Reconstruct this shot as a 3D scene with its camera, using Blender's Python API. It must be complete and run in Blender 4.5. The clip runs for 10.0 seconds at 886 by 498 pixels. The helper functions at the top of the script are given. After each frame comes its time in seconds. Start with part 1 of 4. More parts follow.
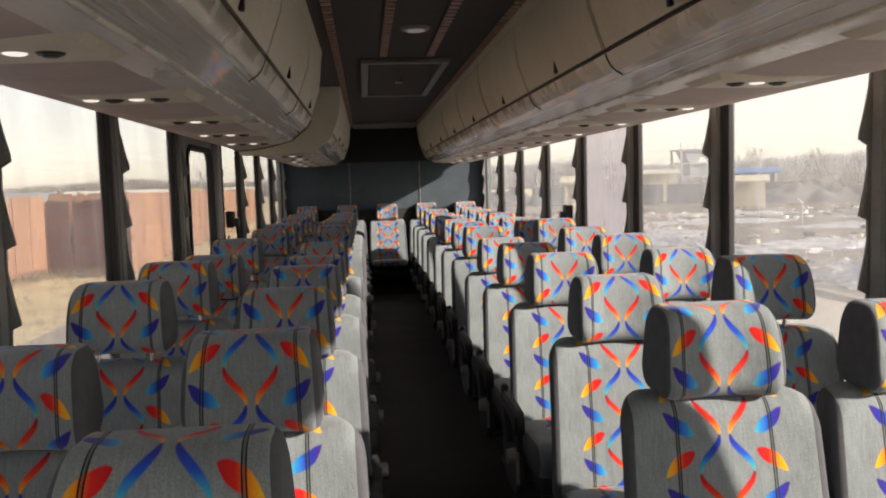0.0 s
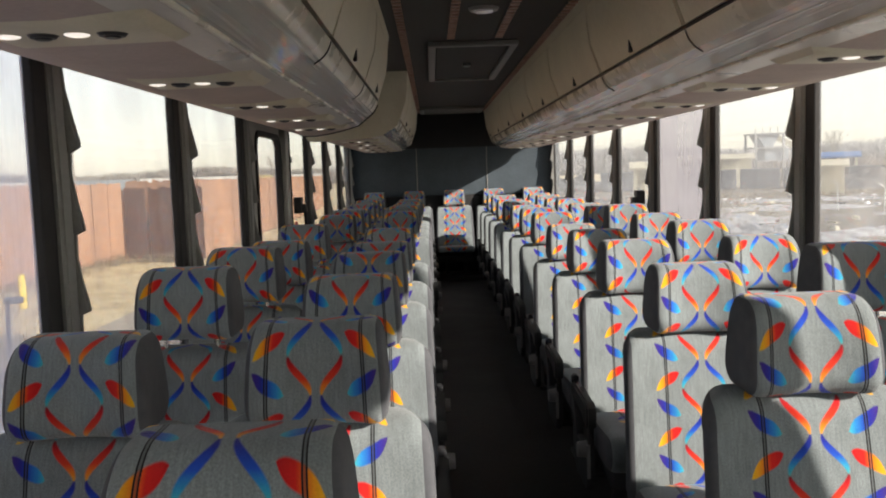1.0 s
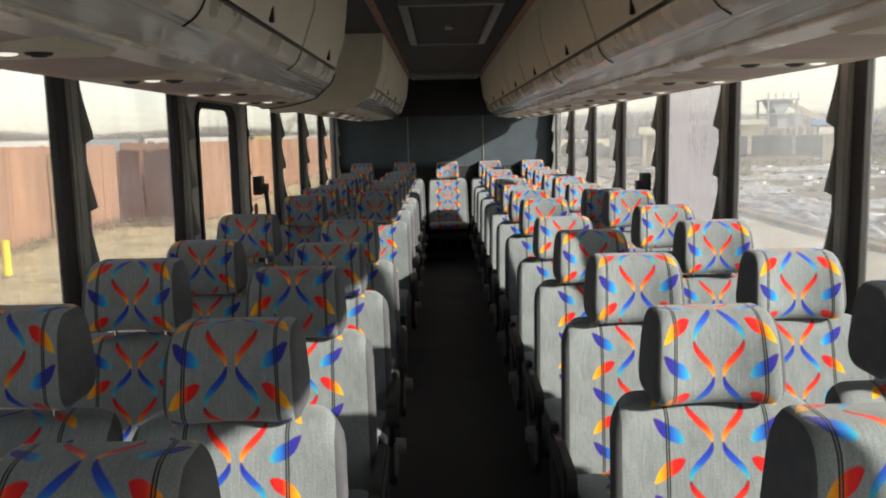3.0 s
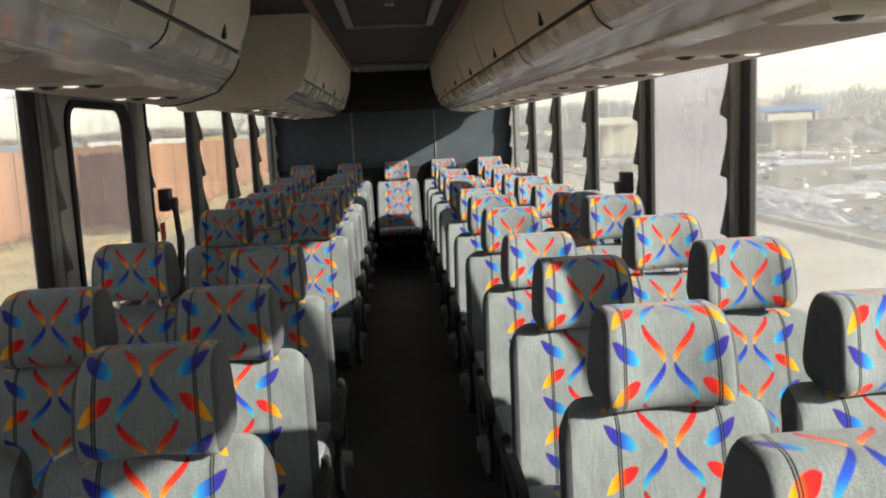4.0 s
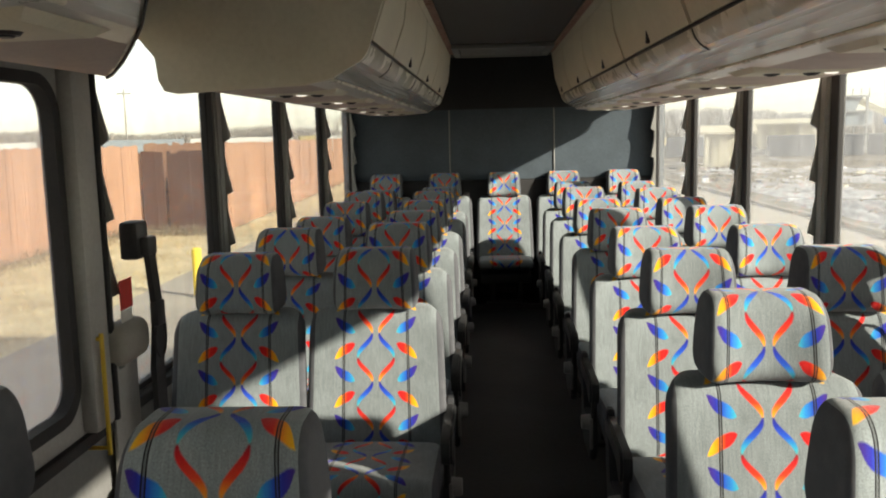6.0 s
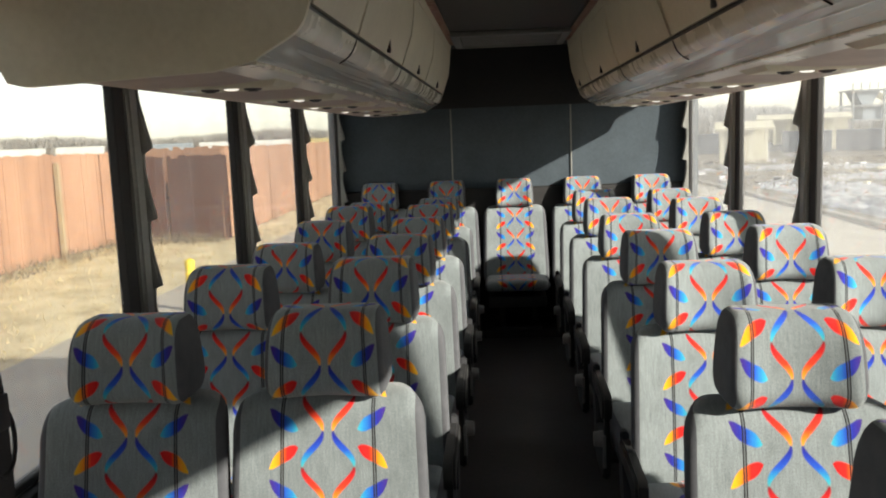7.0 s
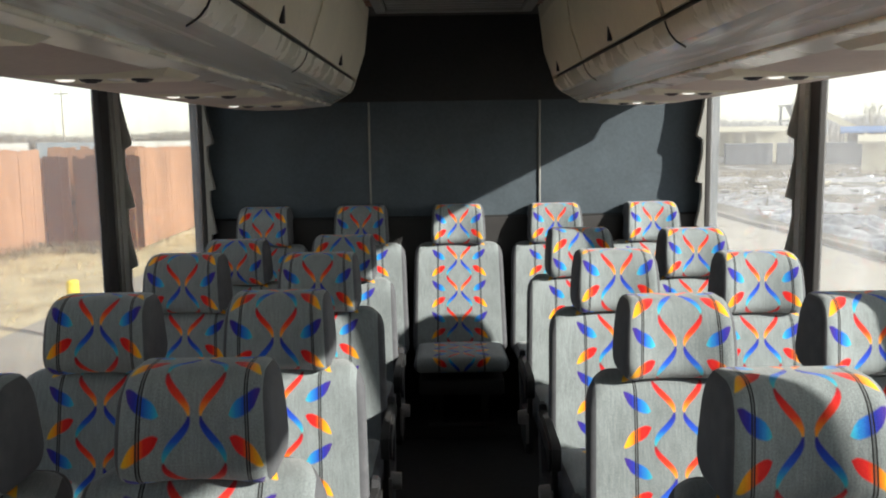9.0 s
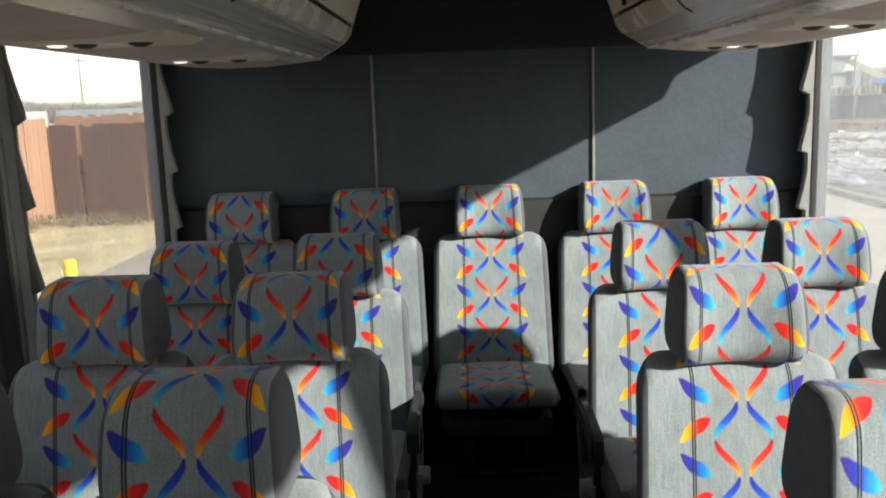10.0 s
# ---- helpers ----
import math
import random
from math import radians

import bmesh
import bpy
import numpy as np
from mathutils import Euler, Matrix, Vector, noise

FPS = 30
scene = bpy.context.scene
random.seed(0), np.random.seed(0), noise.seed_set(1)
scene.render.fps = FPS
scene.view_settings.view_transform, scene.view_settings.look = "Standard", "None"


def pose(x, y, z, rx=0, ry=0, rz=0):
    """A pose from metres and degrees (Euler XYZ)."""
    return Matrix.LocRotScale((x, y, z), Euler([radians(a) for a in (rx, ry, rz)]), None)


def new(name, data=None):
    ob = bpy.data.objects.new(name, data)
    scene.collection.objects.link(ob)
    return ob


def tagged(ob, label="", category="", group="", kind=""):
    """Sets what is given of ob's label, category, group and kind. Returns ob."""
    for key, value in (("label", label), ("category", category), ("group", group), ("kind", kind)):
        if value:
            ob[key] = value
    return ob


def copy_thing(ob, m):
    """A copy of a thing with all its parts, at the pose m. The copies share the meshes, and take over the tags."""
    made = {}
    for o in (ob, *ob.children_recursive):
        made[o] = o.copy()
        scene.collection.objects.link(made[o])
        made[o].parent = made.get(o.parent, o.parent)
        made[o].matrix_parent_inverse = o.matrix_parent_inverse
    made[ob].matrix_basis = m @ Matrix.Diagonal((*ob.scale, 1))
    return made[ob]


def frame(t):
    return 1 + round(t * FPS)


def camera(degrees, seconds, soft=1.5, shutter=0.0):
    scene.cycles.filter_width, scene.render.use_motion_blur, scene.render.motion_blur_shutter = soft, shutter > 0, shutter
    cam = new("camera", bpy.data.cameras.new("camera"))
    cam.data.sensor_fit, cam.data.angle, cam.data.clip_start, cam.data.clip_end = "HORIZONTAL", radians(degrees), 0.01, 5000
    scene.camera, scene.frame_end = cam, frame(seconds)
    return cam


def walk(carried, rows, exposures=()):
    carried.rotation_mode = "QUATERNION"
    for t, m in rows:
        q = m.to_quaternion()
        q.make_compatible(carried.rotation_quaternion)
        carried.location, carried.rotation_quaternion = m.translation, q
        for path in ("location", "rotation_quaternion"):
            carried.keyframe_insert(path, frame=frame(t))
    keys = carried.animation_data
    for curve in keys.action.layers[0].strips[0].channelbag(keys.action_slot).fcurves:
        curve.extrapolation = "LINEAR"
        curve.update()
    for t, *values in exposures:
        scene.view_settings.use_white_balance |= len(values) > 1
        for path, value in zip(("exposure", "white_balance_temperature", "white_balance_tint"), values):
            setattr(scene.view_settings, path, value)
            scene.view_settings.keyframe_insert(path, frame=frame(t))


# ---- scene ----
cam = camera(54.95, 10.0, soft=2.0)
PATH = [
    (0.0, -0.2593, 0.0157, 1.3289, 85.598, 1.685, -5.257),
    (0.2, -0.2600, 0.0130, 1.3319, 85.631, 2.092, -3.776),
    (0.5, -0.2598, 0.0216, 1.3349, 85.441, 2.379, -2.325),
    (0.8, -0.2639, 0.0514, 1.3303, 85.084, 2.145, -1.507),
    (1.0, -0.2612, 0.0930, 1.3229, 84.816, 1.906, -0.795),
    (1.2, -0.2613, 0.1190, 1.3296, 84.491, 1.714, 0.467),
    (1.5, -0.2713, 0.1606, 1.3238, 84.469, 3.327, 3.625),
    (1.8, -0.2418, 0.1893, 1.3264, 84.331, 4.503, 4.407),
    (2.0, -0.2245, 0.2299, 1.3325, 84.330, 4.583, 4.268),
    (2.2, -0.1990, 0.3236, 1.3473, 84.348, 4.162, 4.149),
    (2.5, -0.1305, 0.4887, 1.3966, 83.723, 2.197, 3.674),
    (2.7, -0.0974, 0.6029, 1.4094, 82.771, 1.371, 2.338),
    (3.8, -0.0307, 1.4423, 1.4183, 81.903, 3.021, -4.957),
    (4.0, -0.0208, 1.6470, 1.4233, 81.888, 2.647, -3.426),
    (4.2, -0.0335, 1.8384, 1.4001, 81.647, 1.222, -2.655),
    (4.5, -0.0784, 2.1460, 1.3998, 82.601, -0.894, -3.925),
    (4.8, -0.0736, 2.4361, 1.3952, 81.589, -0.254, -4.694),
    (5.0, -0.0747, 2.6046, 1.3990, 81.558, 0.699, -1.681),
    (5.2, -0.0644, 2.8077, 1.4122, 81.547, 1.315, 1.496),
    (5.5, -0.0954, 3.1083, 1.4159, 81.153, 0.339, 3.791),
    (5.7, -0.1248, 3.3066, 1.4125, 81.948, 0.788, 3.398),
    (6.8, -0.0690, 4.2787, 1.4394, 82.618, 2.279, 3.214),
    (7.0, -0.0878, 4.4802, 1.4308, 82.382, 2.161, 3.714),
    (7.2, -0.1089, 4.6691, 1.4387, 82.020, 1.867, 3.621),
    (7.5, -0.1160, 4.9545, 1.4207, 81.489, 1.999, 3.221),
    (7.8, -0.0753, 5.2593, 1.4452, 82.077, 2.404, 3.649),
    (8.0, -0.0897, 5.4552, 1.4546, 82.516, 2.326, 3.862),
    (8.2, -0.1141, 5.6582, 1.4402, 82.619, 1.936, 3.250),
    (8.5, -0.1234, 5.9291, 1.4544, 82.920, 1.470, 0.413),
    (8.8, -0.0974, 6.2251, 1.4218, 82.454, 0.931, -1.477),
    (9.0, -0.0641, 6.4033, 1.4291, 82.626, 0.858, -0.063),
    (9.2, -0.0513, 6.5927, 1.4330, 82.511, 0.881, 2.012),
    (9.5, -0.0711, 6.8829, 1.4299, 81.615, 0.890, 3.273),
    (9.8, -0.0874, 7.1840, 1.4489, 80.744, 1.965, 2.235),
    (10.0, -0.0806, 7.3797, 1.4379, 80.031, 1.961, 1.294),
]
EXPOSURE = [(0.0, 1.82, 7500, 18), (1.0, 1.86, 7250, 14), (2.0, 1.75, 7200, 12), (4.0, 1.92, 7250, 9), (5.5, 2.10, 7650, 8),
            (7.0, 2.10, 7250, 9), (8.5, 2.12, 7100, 9), (9.4, 2.08, 6850, 9), (10.0, 2.12, 6850, 8)]
walk(cam, [(t, pose(*p)) for t, *p in PATH], EXPOSURE)

# ---------------------------------------------------------------- world and sun
SUN_WAY = Vector((-1.60, 1.0, -0.785)).normalized()      # the way the light travels
sun_data = bpy.data.lights.new("sun", "SUN")
sun_data.energy, sun_data.angle, sun_data.color = 2.45, radians(1.0), (1.0, 0.965, 0.905)
sun = new("sun", sun_data)
sun.matrix_world = Matrix.Translation((30, -60, 20)) @ SUN_WAY.to_track_quat("-Z", "Y").to_matrix().to_4x4()
world = bpy.data.worlds.new("sky")
scene.world = world
world.use_nodes = True
wn = world.node_tree
sky = wn.nodes.new("ShaderNodeTexSky")
sky.sky_type, sky.sun_disc = "NISHITA", False
sky.sun_elevation = math.asin(-SUN_WAY.z)
sky.sun_rotation = math.atan2(-SUN_WAY.x, -SUN_WAY.y)
sky.air_density, sky.dust_density, sky.ozone_density = 1.0, 0.6, 2.0
haze = wn.nodes.new("ShaderNodeHueSaturation")
haze.inputs["Saturation"].default_value = 0.40
wn.links.new(sky.outputs[0], haze.inputs["Color"])
wn.links.new(haze.outputs[0], wn.nodes["Background"].inputs[0])
wn.nodes["Background"].inputs[1].default_value = 0.09


# ---------------------------------------------------------------- materials
class Nodes:
    """A short way to write node trees."""

    def __init__(self, name):
        self.mat = bpy.data.materials.new(name)
        self.mat.use_nodes = True
        self.tree = self.mat.node_tree
        self.bsdf = self.tree.nodes["Principled BSDF"]
        self.out = self.tree.nodes["Material Output"]

    def put(self, socket, value):
        if isinstance(value, bpy.types.NodeSocket):
            self.tree.links.new(value, socket)
        elif isinstance(value, tuple) and len(value) == 3 and socket.type == "RGBA":
            socket.default_value = (*value, 1)
        else:
            socket.default_value = value

    def math(self, op, a, b=0.0, c=0.0, clamp=False):
        n = self.tree.nodes.new("ShaderNodeMath")
        n.operation, n.use_clamp = op, clamp
        for i, v in enumerate((a, b, c)):
            self.put(n.inputs[i], v)
        return n.outputs[0]

    def coord(self, kind="Object"):
        return self.tree.nodes.new("ShaderNodeTexCoord").outputs[kind]

    def xyz(self, vec):
        n = self.tree.nodes.new("ShaderNodeSeparateXYZ")
        self.put(n.inputs[0], vec)
        return n.outputs

    def place(self):
        return self.tree.nodes.new("ShaderNodeNewGeometry").outputs["Position"]

    def scaled(self, vec, s):
        n = self.tree.nodes.new("ShaderNodeVectorMath")
        n.operation = "MULTIPLY"
        self.put(n.inputs[0], vec)
        n.inputs[1].default_value = s
        return n.outputs[0]

    def noise(self, vec, scale, detail=4.0, rough=0.55, warp=0.0):
        n = self.tree.nodes.new("ShaderNodeTexNoise")
        self.put(n.inputs["Vector"], vec)
        n.inputs["Scale"].default_value, n.inputs["Detail"].default_value = scale, detail
        n.inputs["Roughness"].default_value, n.inputs["Distortion"].default_value = rough, warp
        return n.outputs["Fac"]

    def ramp(self, fac, stops, smooth=False):
        n = self.tree.nodes.new("ShaderNodeValToRGB")
        el = n.color_ramp.elements
        while len(el) > 1:
            el.remove(el[0])
        for i, (p, col) in enumerate(stops):
            e = el[0] if i == 0 else el.new(p)
            e.position = p
            e.color = (*col, 1) if isinstance(col, tuple) else (col, col, col, 1)
        if smooth:
            n.color_ramp.interpolation = "EASE"
        self.put(n.inputs[0], fac)
        return n.outputs[0]

    def mix(self, fac, a, b, mode="MIX"):
        n = self.tree.nodes.new("ShaderNodeMix")
        n.data_type, n.blend_type = "RGBA", mode
        self.put(n.inputs[0], fac)
        self.put(n.inputs[6], a)
        self.put(n.inputs[7], b)
        return n.outputs[2]

    def bump(self, height, strength, distance):
        n = self.tree.nodes.new("ShaderNodeBump")
        n.inputs["Strength"].default_value, n.inputs["Distance"].default_value = strength, distance
        self.put(n.inputs["Height"], height)
        self.tree.links.new(n.outputs[0], self.bsdf.inputs["Normal"])

    def set(self, **kw):
        names = dict(color="Base Color", rough="Roughness", metal="Metallic", spec="Specular IOR Level", sheen="Sheen Weight",
                     coat="Coat Weight", alpha="Alpha", emission="Emission Color", glow="Emission Strength", through="Transmission Weight")
        for k, v in kw.items():
            self.put(self.bsdf.inputs[names[k]], v)
        return self.mat


def surface(name, a, b, scale, rough=0.6, bump=0.2, depth=0.002, metal=0.0, fine=None, spots=0.35, stretch=(1, 1, 1), world_space=False, rand=0.0):
    """Two colours mixed by a coarse and a fine noise, with relief."""
    n = Nodes(name)
    v = n.scaled(n.place() if world_space else n.coord(), stretch)
    coarse = n.noise(v, scale, 5)
    small = n.noise(v, fine or scale * 14, 3)
    f = n.math("ADD", n.math("MULTIPLY", coarse, 1 - spots), n.math("MULTIPLY", small, spots))
    col = n.ramp(f, [(0.34, a), (0.66, b)])
    if rand:
        info = n.tree.nodes.new("ShaderNodeObjectInfo").outputs["Random"]
        col = n.mix(1.0, col, n.ramp(info, [(0.0, 1 - rand), (1.0, 1.0)]), "MULTIPLY")
    n.set(color=col, rough=n.ramp(coarse, [(0.3, max(rough - 0.08, 0.03)), (0.7, min(rough + 0.08, 1.0))]), metal=metal)
    n.bump(small, bump, depth)
    return n.mat


def seat_fabric():
    """Grey velour with a twist of ribbons down the middle and a chain of broad leaves along each piping line. UV is in metres."""
    n = Nodes("seat_fabric")
    T, PIPE = 0.157, 0.105
    uvs = n.coord("UV")
    u, v, _ = n.xyz(uvs)
    start = n.tree.nodes.new("ShaderNodeAttribute")
    start.attribute_type, start.attribute_name = "OBJECT", "phase"
    wob = n.math("MULTIPLY", n.math("SUBTRACT", n.noise(uvs, 260.0, 2), 0.5), 0.0022)
    side = n.math("ADD", n.math("ABSOLUTE", u), wob)
    p = n.math("FRACT", n.math("DIVIDE", n.math("ADD", n.math("ADD", v, start.outputs["Fac"]), wob), T))
    # middle twist: cool ribbons leave the crossing, warm ones come back to it
    lap = n.math("MULTIPLY", p, 2 * math.pi)
    path = n.math("SUBTRACT", 0.0355, n.math("MULTIPLY", n.math("COSINE", lap), 0.0235))
    swing = n.math("ABSOLUTE", n.math("SINE", lap))
    off = n.math("ABSOLUTE", n.math("SUBTRACT", side, path))
    wide = n.math("ADD", 0.0034, n.math("MULTIPLY", swing, 0.0086))
    m1 = n.ramp(n.math("SUBTRACT", wide, off), [(0.0, 0.0), (0.0012, 1.0)])
    m1 = n.math("MULTIPLY", m1, n.math("LESS_THAN", side, 0.078))
    c1 = n.ramp(p, [(0.0, (0.030, 0.022, 0.200)), (0.10, (0.014, 0.030, 0.330)), (0.27, (0.014, 0.085, 0.520)), (0.40, (0.020, 0.300, 0.520)), (0.49, (0.035, 0.420, 0.470)),
                    (0.52, (0.240, 0.012, 0.020)), (0.62, (0.520, 0.014, 0.018)), (0.80, (0.700, 0.050, 0.020)), (0.92, (0.800, 0.230, 0.022)), (0.99, (0.780, 0.330, 0.040))])
    # leaves on the piping: warm ones fall outwards, cool ones fall inwards
    q = n.math("FRACT", n.math("ADD", p, 0.895))
    cool = n.math("GREATER_THAN", q, 0.5)
    drop = n.math("MULTIPLY", n.math("SUBTRACT", n.math("FRACT", n.math("MULTIPLY", q, 2.0)), 0.5), T / 2)
    w = n.math("SUBTRACT", side, PIPE - 0.0035)
    way = n.math("SUBTRACT", 1.0, n.math("MULTIPLY", cool, 2.0))
    r = n.math("DIVIDE", w, 0.0345)
    r2 = n.math("MULTIPLY", r, r)
    mid = n.math("MULTIPLY", n.math("MULTIPLY", w, n.math("ADD", 0.48, n.math("MULTIPLY", r2, 0.24))), way)
    bow = n.math("MULTIPLY", n.math("SUBTRACT", 0.35, r2), n.math("MULTIPLY", way, 0.0060))
    off2 = n.math("ABSOLUTE", n.math("ADD", n.math("SUBTRACT", drop, mid), bow))
    taper = n.math("SUBTRACT", 1.0, n.math("POWER", n.math("ABSOLUTE", r), 3.8))
    m2 = n.ramp(n.math("SUBTRACT", n.math("MULTIPLY", taper, 0.0180), off2), [(0.0, 0.0), (0.0015, 1.0)])
    across = n.math("DIVIDE", n.math("ADD", w, 0.0330), 0.066)
    warm_c = n.ramp(across, [(0.0, (0.50, 0.012, 0.016)), (0.38, (0.66, 0.020, 0.016)), (0.55, (0.76, 0.130, 0.016)), (0.75, (0.82, 0.330, 0.018)), (0.95, (0.80, 0.440, 0.022))])
    cool_c = n.ramp(across, [(0.02, (0.035, 0.400, 0.500)), (0.22, (0.016, 0.230, 0.580)), (0.48, (0.014, 0.070, 0.460)), (0.70, (0.022, 0.026, 0.300)), (0.95, (0.050, 0.024, 0.210))])
    # piping: two fine dark lines with a raised cord between them
    reach = n.math("ABSOLUTE", n.math("SUBTRACT", n.math("ABSOLUTE", u), PIPE))
    line = n.math("LESS_THAN", n.math("ABSOLUTE", n.math("SUBTRACT", reach, 0.0030)), 0.0013)
    cord = n.math("LESS_THAN", reach, 0.0020)
    # the pile itself
    speck = n.noise(uvs, 900.0, 2, 0.6)
    nap = n.noise(n.scaled(uvs, (1.0, 0.10, 1.0)), 190.0, 3, 0.6)
    cloth = n.noise(uvs, 300.0, 2, 0.55)
    worn = n.noise(uvs, 7.0, 4, 0.6, 0.5)
    brushed = n.noise(n.scaled(uvs, (1.0, 0.45, 1.0)), 16.0, 4, 0.6, 1.2)
    info = n.tree.nodes.new("ShaderNodeObjectInfo").outputs["Random"]
    pile = n.math("ADD", n.math("MULTIPLY", nap, 0.26), n.math("ADD", n.math("MULTIPLY", cloth, 0.36), n.math("MULTIPLY", speck, 0.38)))
    grey = n.ramp(pile, [(0.34, (0.152, 0.180, 0.191)), (0.50, (0.204, 0.238, 0.250)), (0.66, (0.266, 0.306, 0.319))])
    tone = n.math("ADD", n.math("MULTIPLY", worn, 0.45), n.math("ADD", n.math("MULTIPLY", brushed, 0.35), n.math("MULTIPLY", info, 0.20)))
    grey = n.mix(1.0, grey, n.ramp(tone, [(0.32, 0.80), (0.68, 1.12)]), "MULTIPLY")
    col = n.mix(m1, grey, c1)
    col = n.mix(m2, col, n.mix(cool, warm_c, cool_c))
    col = n.mix(1.0, col, n.ramp(pile, [(0.34, 0.86), (0.66, 1.10)]), "MULTIPLY")
    col = n.mix(n.math("MULTIPLY", cord, 0.55), col, (0.05, 0.052, 0.055))
    col = n.mix(line, col, (0.010, 0.010, 0.012))
    n.set(color=col, rough=0.90, spec=0.12, sheen=0.18)
    folds = n.noise(n.scaled(uvs, (1.0, 0.50, 1.0)), 10.0, 3, 0.5, 0.9)
    bumpy = n.math("ADD", n.math("MULTIPLY", pile, 0.45), n.math("ADD", n.math("MULTIPLY", worn, 1.4), n.math("MULTIPLY", folds, 1.5)))
    bumpy = n.math("ADD", bumpy, n.math("SUBTRACT", n.math("MULTIPLY", cord, 0.35), n.math("MULTIPLY", line, 0.45)))
    n.bump(bumpy, 0.5, 0.006)
    return n.mat


def pane_glass(name, haze, streak, dust=(0.40, 0.41, 0.43)):
    """Dusty glass: clear, with a film of dirt that catches the light."""
    n = Nodes(name)
    t = n.tree
    v = n.place()
    dirt = n.noise(n.scaled(v, (1, 1.4, 0.5)), 2.2, 5, 0.6, 0.6)
    fine = n.noise(n.scaled(v, (1, 6, 0.8)), 5.0, 4, 0.7, 0.4)
    amount = n.math("MULTIPLY", n.ramp(n.math("ADD", n.math("MULTIPLY", dirt, 0.8), n.math("MULTIPLY", fine, 0.2)), [(0.35, 0.25), (0.62, 1.0)]), streak)
    amount = n.math("ADD", amount, haze, clamp=True)
    clear = t.nodes.new("ShaderNodeBsdfTransparent")
    clear.inputs[0].default_value = (0.83, 0.845, 0.84, 1)
    film = t.nodes.new("ShaderNodeBsdfTranslucent")
    film.inputs[0].default_value = (*dust, 1)
    gloss = t.nodes.new("ShaderNodeBsdfGlossy")
    gloss.inputs["Roughness"].default_value = 0.03
    face = t.nodes.new("ShaderNodeLayerWeight").outputs["Facing"]
    sheen = n.math("ADD", 0.02, n.math("MULTIPLY", n.math("POWER", face, 5.0), 0.22))
    m1, m2 = t.nodes.new("ShaderNodeMixShader"), t.nodes.new("ShaderNodeMixShader")
    n.put(m1.inputs[0], amount)
    t.links.new(clear.outputs[0], m1.inputs[1])
    t.links.new(film.outputs[0], m1.inputs[2])
    n.put(m2.inputs[0], sheen)
    t.links.new(m1.outputs[0], m2.inputs[1])
    t.links.new(gloss.outputs[0], m2.inputs[2])
    t.links.new(m2.outputs[0], n.out.inputs[0])
    return n.mat


def film_wrap():
    """Grey-beige plastic under a glossy clear film that has puckered into long folds."""
    n = Nodes("puckered_rack_trim")
    v = n.place()
    waves = n.noise(n.scaled(v, (8, 0.10, 9)), 1.0, 1.5, 0.45, 0.3)
    fine = n.noise(n.scaled(v, (36, 0.45, 40)), 1.0, 2.0, 0.5, 0.4)
    creases = n.math("ABSOLUTE", n.math("SUBTRACT", n.noise(n.scaled(v, (13, 0.22, 14)), 1.0, 1.2, 0.5, 0.4), 0.5))
    ridge = n.ramp(creases, [(0.0, 1.0), (0.03, 0.0)])
    col = n.ramp(n.noise(n.scaled(v, (3, 0.4, 3)), 2.0, 4), [(0.3, (0.46, 0.45, 0.39)), (0.7, (0.58, 0.565, 0.495))])
    n.set(color=col, rough=n.ramp(fine, [(0.35, 0.16), (0.65, 0.32)]), spec=0.6, coat=0.45)
    n.bump(n.math("ADD", n.math("ADD", waves, n.math("MULTIPLY", fine, 0.22)), n.math("MULTIPLY", ridge, 0.14)), 0.5, 0.018)
    return n.mat


M_FABRIC = seat_fabric()
# charcoal side cloth, coloured darker still to carry the shade on the seat sides
M_SIDE = surface("side_cloth_with_shade", (0.052, 0.057, 0.067), (0.088, 0.093, 0.104), 30, 0.92, 0.4, 0.001, fine=600)
M_BLACK = surface("black_plastic", (0.012, 0.012, 0.013), (0.030, 0.030, 0.032), 8, 0.45, 0.2, 0.001)
M_ARM = surface("black_armrest_plastic", (0.016, 0.017, 0.018), (0.042, 0.043, 0.045), 9, 0.42, 0.2, 0.001)
M_SHELL = surface("dark_seat_shell", (0.020, 0.022, 0.026), (0.040, 0.042, 0.048), 6, 0.6, 0.2, 0.001)
M_CHROME = surface("brushed_steel", (0.55, 0.56, 0.57), (0.70, 0.71, 0.72), 20, 0.25, 0.1, 0.0004, metal=1.0)
M_SILVER = surface("worn_silver_plastic", (0.204, 0.204, 0.204), (0.306, 0.306, 0.299), 10, 0.45, 0.15, 0.001)
M_RUBBER = surface("black_rubber", (0.007, 0.007, 0.008), (0.018, 0.018, 0.019), 10, 0.75, 0.3, 0.001)
M_FLOOR = surface("worn_black_floor", (0.018, 0.019, 0.021), (0.042, 0.042, 0.044), 3, 0.62, 0.35, 0.002, world_space=True)
M_PILLAR = surface("grey_pillar_plastic", (0.165, 0.172, 0.166), (0.235, 0.240, 0.230), 5, 0.5, 0.2, 0.001, world_space=True)
M_JAMB = surface("light_grey_door_plastic", (0.28, 0.28, 0.262), (0.37, 0.368, 0.345), 5, 0.5, 0.2, 0.001, world_space=True)
M_WALL = surface("grey_wall_vinyl", (0.136, 0.139, 0.139), (0.190, 0.194, 0.190), 4, 0.65, 0.25, 0.001, world_space=True)
M_REAR = surface("blue_grey_carpet_wall", (0.035, 0.050, 0.064), (0.060, 0.080, 0.097), 5, 0.9, 0.4, 0.002, world_space=True)
# near-black colour stands in for the shade high between the racks
M_REAR_TOP = surface("shade_dark_rear_top", (0.012, 0.013, 0.014), (0.024, 0.025, 0.027), 5, 0.95, 0.4, 0.002, world_space=True)
